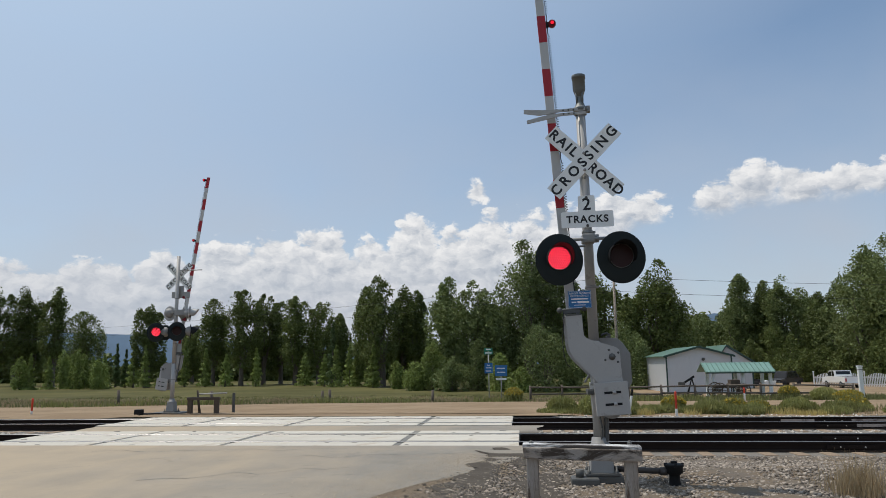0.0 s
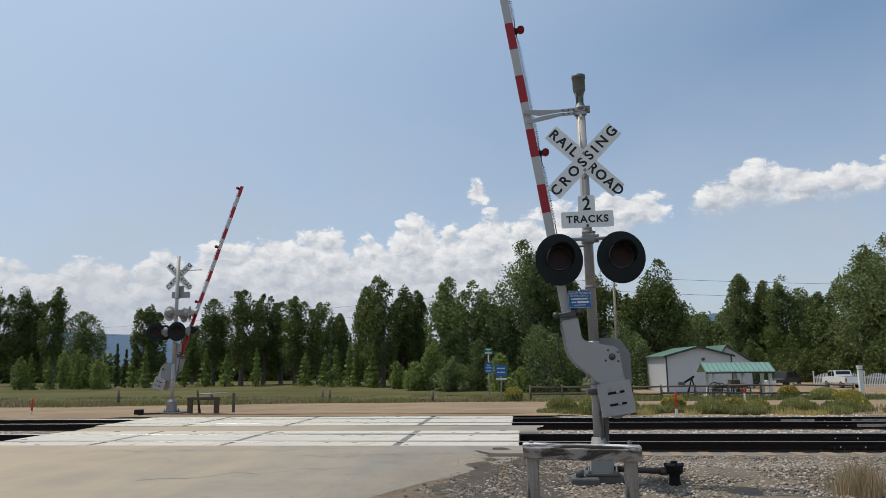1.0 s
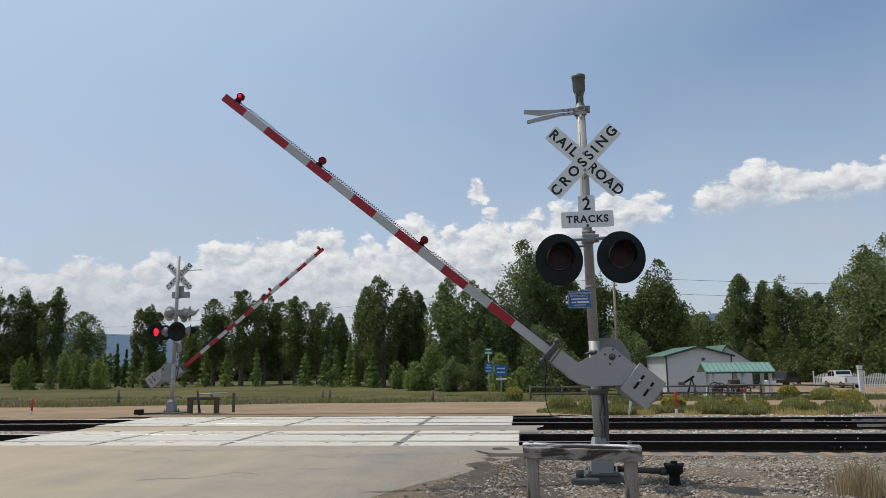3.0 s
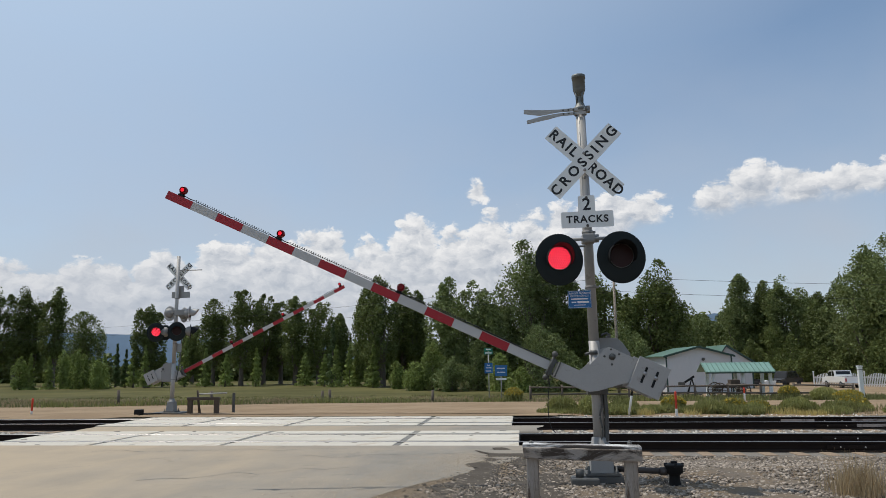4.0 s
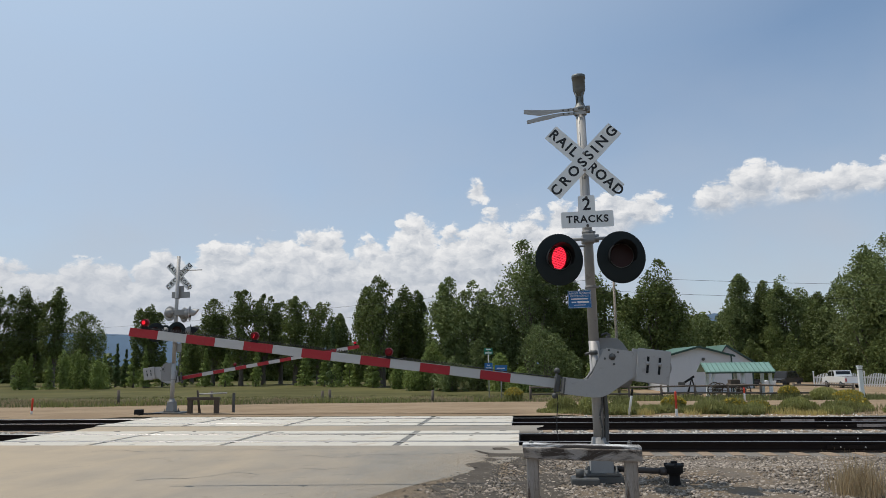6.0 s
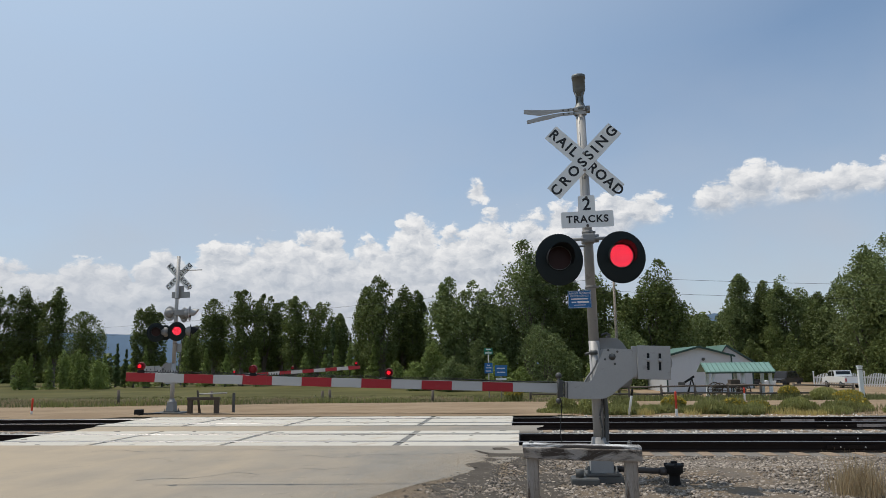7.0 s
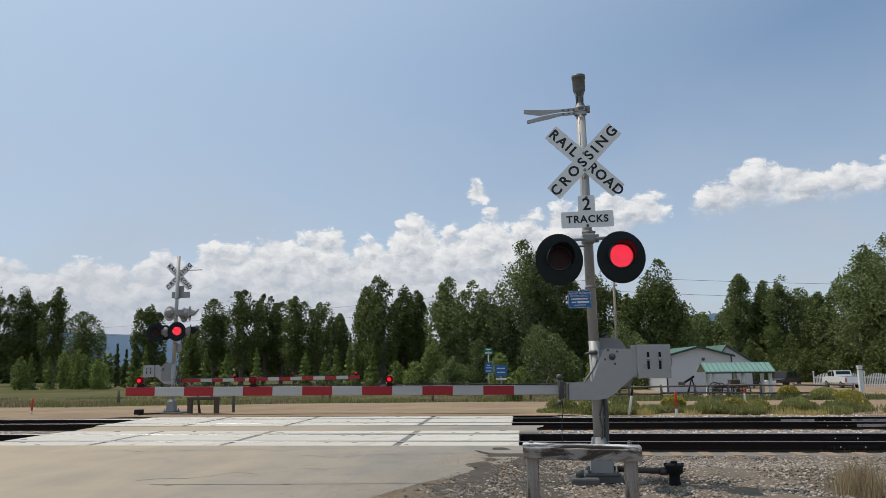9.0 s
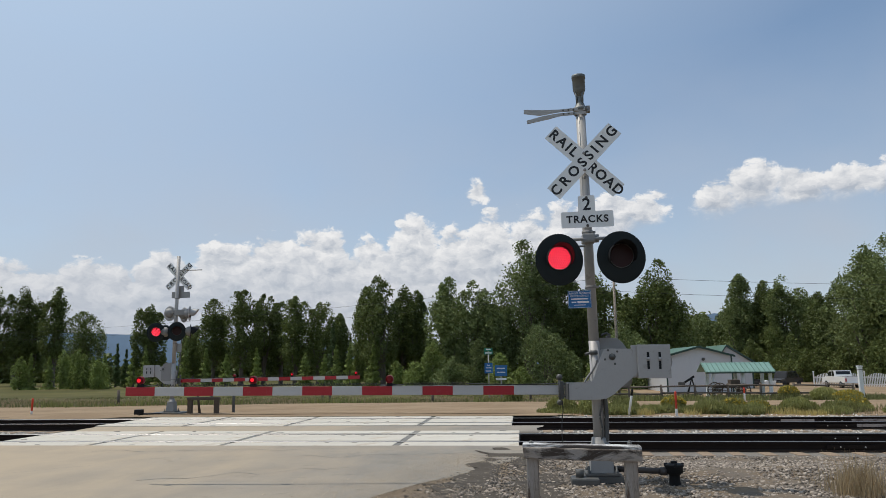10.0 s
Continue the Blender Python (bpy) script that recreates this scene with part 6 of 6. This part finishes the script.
def build_pump():
    top = thing("farm_implement", pose(14.5, 66, ground_z(14.5, 66)), "small black old farm pump on a frame", "farm implement")
    bm = bmesh.new()
    for x in (0.05, 0.55):
        for y in (-0.25, 0.25):
            add_tube(bm, (x + (0.15 if x > 0.3 else -0.15), y, 0), (0.35, 0, 1.5), 0.045, n=8)
    part("frame", bm, BLACK, top)
    bm = bmesh.new()
    add_box(bm, (0, 0, 1.30), (1.35, 0.16, 0.18), Euler((0, radians(-32), 0)).to_matrix().to_4x4(), bevel=0.02)
    part("beam", bm, BLACK, top)
    bm = bmesh.new()
    add_box(bm, (-0.55, 0, 0.95), (0.55, 0.4, 0.45), bevel=0.05)
    part("head", bm, DARK_GREY, top)
    bm = bmesh.new()
    add_box(bm, (0, 0, 0.06), (2.3, 0.5, 0.12), bevel=0.02)
    part("skid", bm, DARK_GREY, top)


build_pump()


def build_pickup():
    top = thing("pickup_truck", pose(35.0, 84, ground_z(34, 84), 0, 0, -88), "white pickup truck parked on the gravel yard", "pickup truck")
    body = bmesh.new()
    # length along x: nose at -x
    side = [(-2.7, 0.5), (-2.75, 0.85), (-2.65, 1.12), (-1.5, 1.22), (-1.0, 1.86), (0.35, 1.9), (0.55, 1.25), (2.7, 1.25), (2.75, 0.55)]
    add_plate(body, side, -0.92, 0.92, bevel=0.06)
    part("body", body, CAR_WHITE, top)
    for y in (-0.925, 0.925):
        for pts in ([(-1.28, 1.27), (-0.9, 1.76), (-0.32, 1.8), (-0.32, 1.27)], [(-0.24, 1.27), (-0.24, 1.8), (0.25, 1.82), (0.38, 1.27)]):
            bm = bmesh.new()
            add_plate(bm, pts, y - 0.006, y + 0.006)
            part("side_window", bm, GLASS_DARK, top)
    bm = bmesh.new()
    add_plate(bm, [(0.5, 1.3), (0.39, 1.8), (0.41, 1.81), (0.52, 1.3)], -0.75, 0.75)
    part("rear_window", bm, GLASS_DARK, top)
    bm = bmesh.new()
    add_box(bm, (1.65, 0, 1.23), (1.95, 1.6, 0.06))
    part("bed_floor", bm, DARK_GREY, top)
    bm = bmesh.new()
    add_box(bm, (2.82, 0, 0.52), (0.14, 1.85, 0.18), bevel=0.03)
    part("rear_bumper", bm, CHROME, top)
    for y in (-0.83, 0.83):
        bm = bmesh.new()
        add_box(bm, (2.76, y, 0.9), (0.04, 0.14, 0.34), bevel=0.01)
        part("tail_light", bm, TAIL_RED, top)
    for x in (-1.75, 1.7):
        for y in (-0.82, 0.82):
            bm = bmesh.new()
            add_lathe(bm, (x, y - 0.12, 0.38), (0, 1, 0), [(0, 0.0), (0, 0.2), (0.0, 0.36), (0.03, 0.38), (0.21, 0.38), (0.24, 0.36), (0.24, 0.2), (0.24, 0)], n=22)
            wheel = part("wheel", bm, RUBBER, top)
            bm = bmesh.new()
            yy = y - 0.125 if y < 0 else y + 0.125
            add_lathe(bm, (x, yy, 0.38), (0, -1 if y < 0 else 1, 0), [(0, 0.21), (0.01, 0.2), (0.0, 0.1), (0.02, 0.0)], n=16)
            part("rim", bm, CHROME, wheel)


build_pickup()


def build_dark_car(x, y, turn, label, tall):
    top = thing("parked_car", pose(x, y, ground_z(x, y), 0, 0, turn), label, "car", "parked cars under the trees")
    bm = bmesh.new()
    side = [(-2.1, 0.4), (-2.15, 0.75), (-1.2, 0.9), (-0.75, tall - 0.05), (0.9, tall), (1.6, 0.98), (2.1, 0.9), (2.12, 0.4)]
    add_plate(bm, side, -0.86, 0.86, bevel=0.06)
    part("body", bm, CAR_DARK, top)
    for s in (-0.865, 0.865):
        bm = bmesh.new()
        add_plate(bm, [(-1.0, 0.95), (-0.68, tall - 0.12), (0.8, tall - 0.08), (1.25, 1.0)], s - 0.005, s + 0.005)
        part("side_window", bm, GLASS_DARK, top)
    for wx in (-1.35, 1.35):
        for wy in (-0.78, 0.78):
            bm = bmesh.new()
            add_lathe(bm, (wx, wy - 0.1, 0.33), (0, 1, 0), [(0, 0), (0, 0.3), (0.03, 0.33), (0.17, 0.33), (0.2, 0.3), (0.2, 0)], n=18)
            part("wheel", bm, RUBBER, top)
    bm = bmesh.new()
    add_box(bm, (-2.15, 0, 0.5), (0.06, 1.5, 0.1), bevel=0.02)
    part("bumper", bm, CHROME, top)


build_dark_car(26.9, 92, 160, "dark parked car in the tree shade", 1.45)
build_dark_car(32.2, 93, 35, "dark parked off-roader in the tree shade", 1.8)
tub = thing("white_tub", pose(29.5, 91, ground_z(29, 91)), "small white boat hull on the ground", "boat")
bm = bmesh.new()
add_plate(bm, [(-0.8, 0.5), (-0.6, 0.05), (0.6, 0.05), (0.8, 0.7), (0.2, 0.62), (-0.3, 0.75)], -0.4, 0.4, bevel=0.05)
part("hull", bm, CAR_WHITE, tub)


def build_picket_fence():
    a, b = Vector((33.6, 88.0)), Vector((52.0, 79.0))
    n = 8
    for k in range(n):
        p, q = a.lerp(b, k / n), a.lerp(b, (k + 1) / n)
        ang = math.degrees(math.atan2(q.y - p.y, q.x - p.x))
        w = (q - p).length
        top = thing("picket_fence", pose(p.x, p.y, ground_z(p.x, p.y), 0, 0, ang), "white picket fence panel with an arched top", "fence", "picket fence panels")
        bm = bmesh.new()
        add_box(bm, (0, 0, 0.85), (0.14, 0.14, 1.75), bevel=0.01)
        add_box(bm, (0, 0, 1.76), (0.2, 0.2, 0.08), bevel=0.02)
        part("post", bm, POST_WHITE, top)
        for z in (0.3, 1.1):
            bm = bmesh.new()
            add_box(bm, (w / 2, 0.03, z), (w - 0.14, 0.04, 0.1))
            part("rail", bm, POST_WHITE, top)
        m = int((w - 0.3) / 0.155)
        for j in range(m):
            u = (j + 0.5) / m
            h = 1.15 + 0.35 * math.sin(math.pi * u)
            bm = bmesh.new()
            add_box(bm, (0.15 + (w - 0.3) * u, -0.01, h / 2 + 0.05), (0.09, 0.025, h))
            part("picket", bm, POST_WHITE, top)


build_picket_fence()


def build_utility_line():
    top = thing("utility_pole", pose(7.95, 62, ground_z(8, 62)), "plain grey wooden utility pole", "utility pole", "utility poles")
    bm = bmesh.new()
    add_tube(bm, (0, 0, 0), (0.02, 0, 10.4), 0.13, 0.10, 12)
    part("pole", bm, WOOD_OLD, top)
    bm = bmesh.new()
    add_box(bm, (0.02, 0, 10.1), (0.1, 1.6, 0.12), bevel=0.01)
    part("crossarm", bm, WOOD_OLD, top)
    copy_thing(top, pose(-125, 131, ground_z(-125, 131)))
    copy_thing(top, pose(85, 66, ground_z(85, 66)))
    feet = [Vector((-125, 131, ground_z(-125, 131))), Vector((7.95, 62, ground_z(8, 62))), Vector((85, 66, ground_z(85, 66)))]
    for a, b in zip(feet, feet[1:]):
        for dy, dz in ((-0.7, 10.16), (0.0, 9.0)):
            w = thing("overhead_wire", Matrix(), "thin overhead wire strung between wooden poles", "wire", "overhead wires")
            bm = bmesh.new()
            va, vb = a + Vector((0.02, dy, dz)), b + Vector((0.02, dy, dz))
            pts = [va.lerp(vb, u) - Vector((0, 0, 1.3 * 4 * u * (1 - u))) for u in steps(0, 1, 12)]
            cable(bm, pts, 0.012, n=4, detail=2)
            part("strand", bm, RUBBER, w)


build_utility_line()


# ---- what moves ----
def swing(rows, pivot, sign, yaw=0.0):
    return [(t, pose(*pivot, 0, sign * a, yaw)) for t, a in rows]


def blink(led, base, spans):
    """Turns the lens disc so that its lit face shows within spans (from, to) and its dark face else."""
    rows, lit = [], bool(spans) and spans[0][0] <= 0
    turn = 0.0 if lit else 180.0
    rows.append((0.0, base @ pose(0, 0, 0, 0, 0, turn)))
    changes = sorted([(a, True) for a, b in spans if a > 0] + [(b, False) for a, b in spans if b < 10])
    for t, on in changes:
        for k in range(4):
            rows.append((t - 0.05 + k / 30, base @ pose(0, 0, 0, 0, 0, turn + 60 * k)))
        turn += 180
    rows.append((10.0, base @ pose(0, 0, 0, 0, 0, turn)))
    walk(led, rows)


NEAR_L = [(0, 0.42), (1.35, 1.76), (2.45, 2.95), (3.6, 4.15), (4.85, 5.35), (6.0, 6.55), (7.15, 7.75), (8.35, 8.66), (9.55, 9.68), (9.95, 10)]
NEAR_R = [(0.55, 0.68), (1.05, 1.16), (1.86, 2.06), (3.05, 3.55), (4.16, 4.45), (5.35, 5.95), (6.6, 7.14), (7.76, 7.86), (7.95, 8.26), (8.95, 9.44)]
FAR_L = [(0, 0.06), (0.22, 0.55), (1.16, 1.75), (2.36, 2.45), (2.6, 3.0), (3.85, 4.15), (4.76, 5.25), (6.1, 6.6), (7.25, 7.75), (8.35, 8.86), (9.65, 9.76), (9.86, 10)]
FAR_R = [(0.56, 0.66), (1.05, 1.15), (1.96, 2.16), (3.2, 3.7), (4.16, 4.66), (5.36, 5.95), (6.7, 7.14), (7.76, 8.25), (8.95, 9.36)]


def motions():
    near = [(0, 86.5), (0.55, 86.5), (0.75, 85.0), (1.0, 81.0), (1.5, 69.1), (2.0, 57.8), (2.5, 48.1), (2.7, 44.4), (3.25, 34.9), (3.8, 27.3), (4.0, 24.9), (4.5, 19.2), (5.0, 14.65),
            (5.5, 10.65), (5.7, 9.4), (6.25, 5.7), (6.8, 2.75), (7.0, 2.1), (7.5, 1.25), (7.75, 0.6), (7.9, 0.35), (10, 0.35)]
    far = [(0, 82.4), (0.5, 82.2), (0.7, 79.4), (1.0, 71.4), (1.5, 61.0), (2.0, 53.2), (2.5, 46.1), (2.7, 43.3), (3.25, 36.0), (3.8, 29.0), (4.2, 24.4), (4.5, 21.0), (5.0, 15.9),
           (5.5, 12.1), (5.7, 10.9), (6.25, 7.4), (6.8, 4.2), (7.0, 3.3), (7.5, 1.6), (7.9, 0.7), (10, 0.6)]
    walk(near_gate, swing(near, NEAR_PIVOT, 1, NEAR_YAW))
    hang = []
    for t, a in near:
        p = Matrix.Translation(NEAR_PIVOT) @ pose(0, 0, 0, 0, a, NEAR_YAW) @ Vector((-0.63, 0.0, -0.54))
        hang.append((t, pose(p.x, p.y, p.z)))
    walk(hanging_wire, hang)
    walk(far_gate, swing(far, FAR_PIVOT, -1))
    disc = pose(0, 0.004, 0)
    for unit, spans in ((near_left, NEAR_L), (near_right, NEAR_R), (far_left, FAR_L), (far_right, FAR_R)):
        blink(unit[1], disc, spans)
    face = pose(0, -0.058, 0.088)
    for leds, left, right in ((near_leds, NEAR_L, NEAR_R), (far_leds, FAR_L, FAR_R)):
        blink(leds[1], face, left)
        blink(leds[2], face, right)


motions()
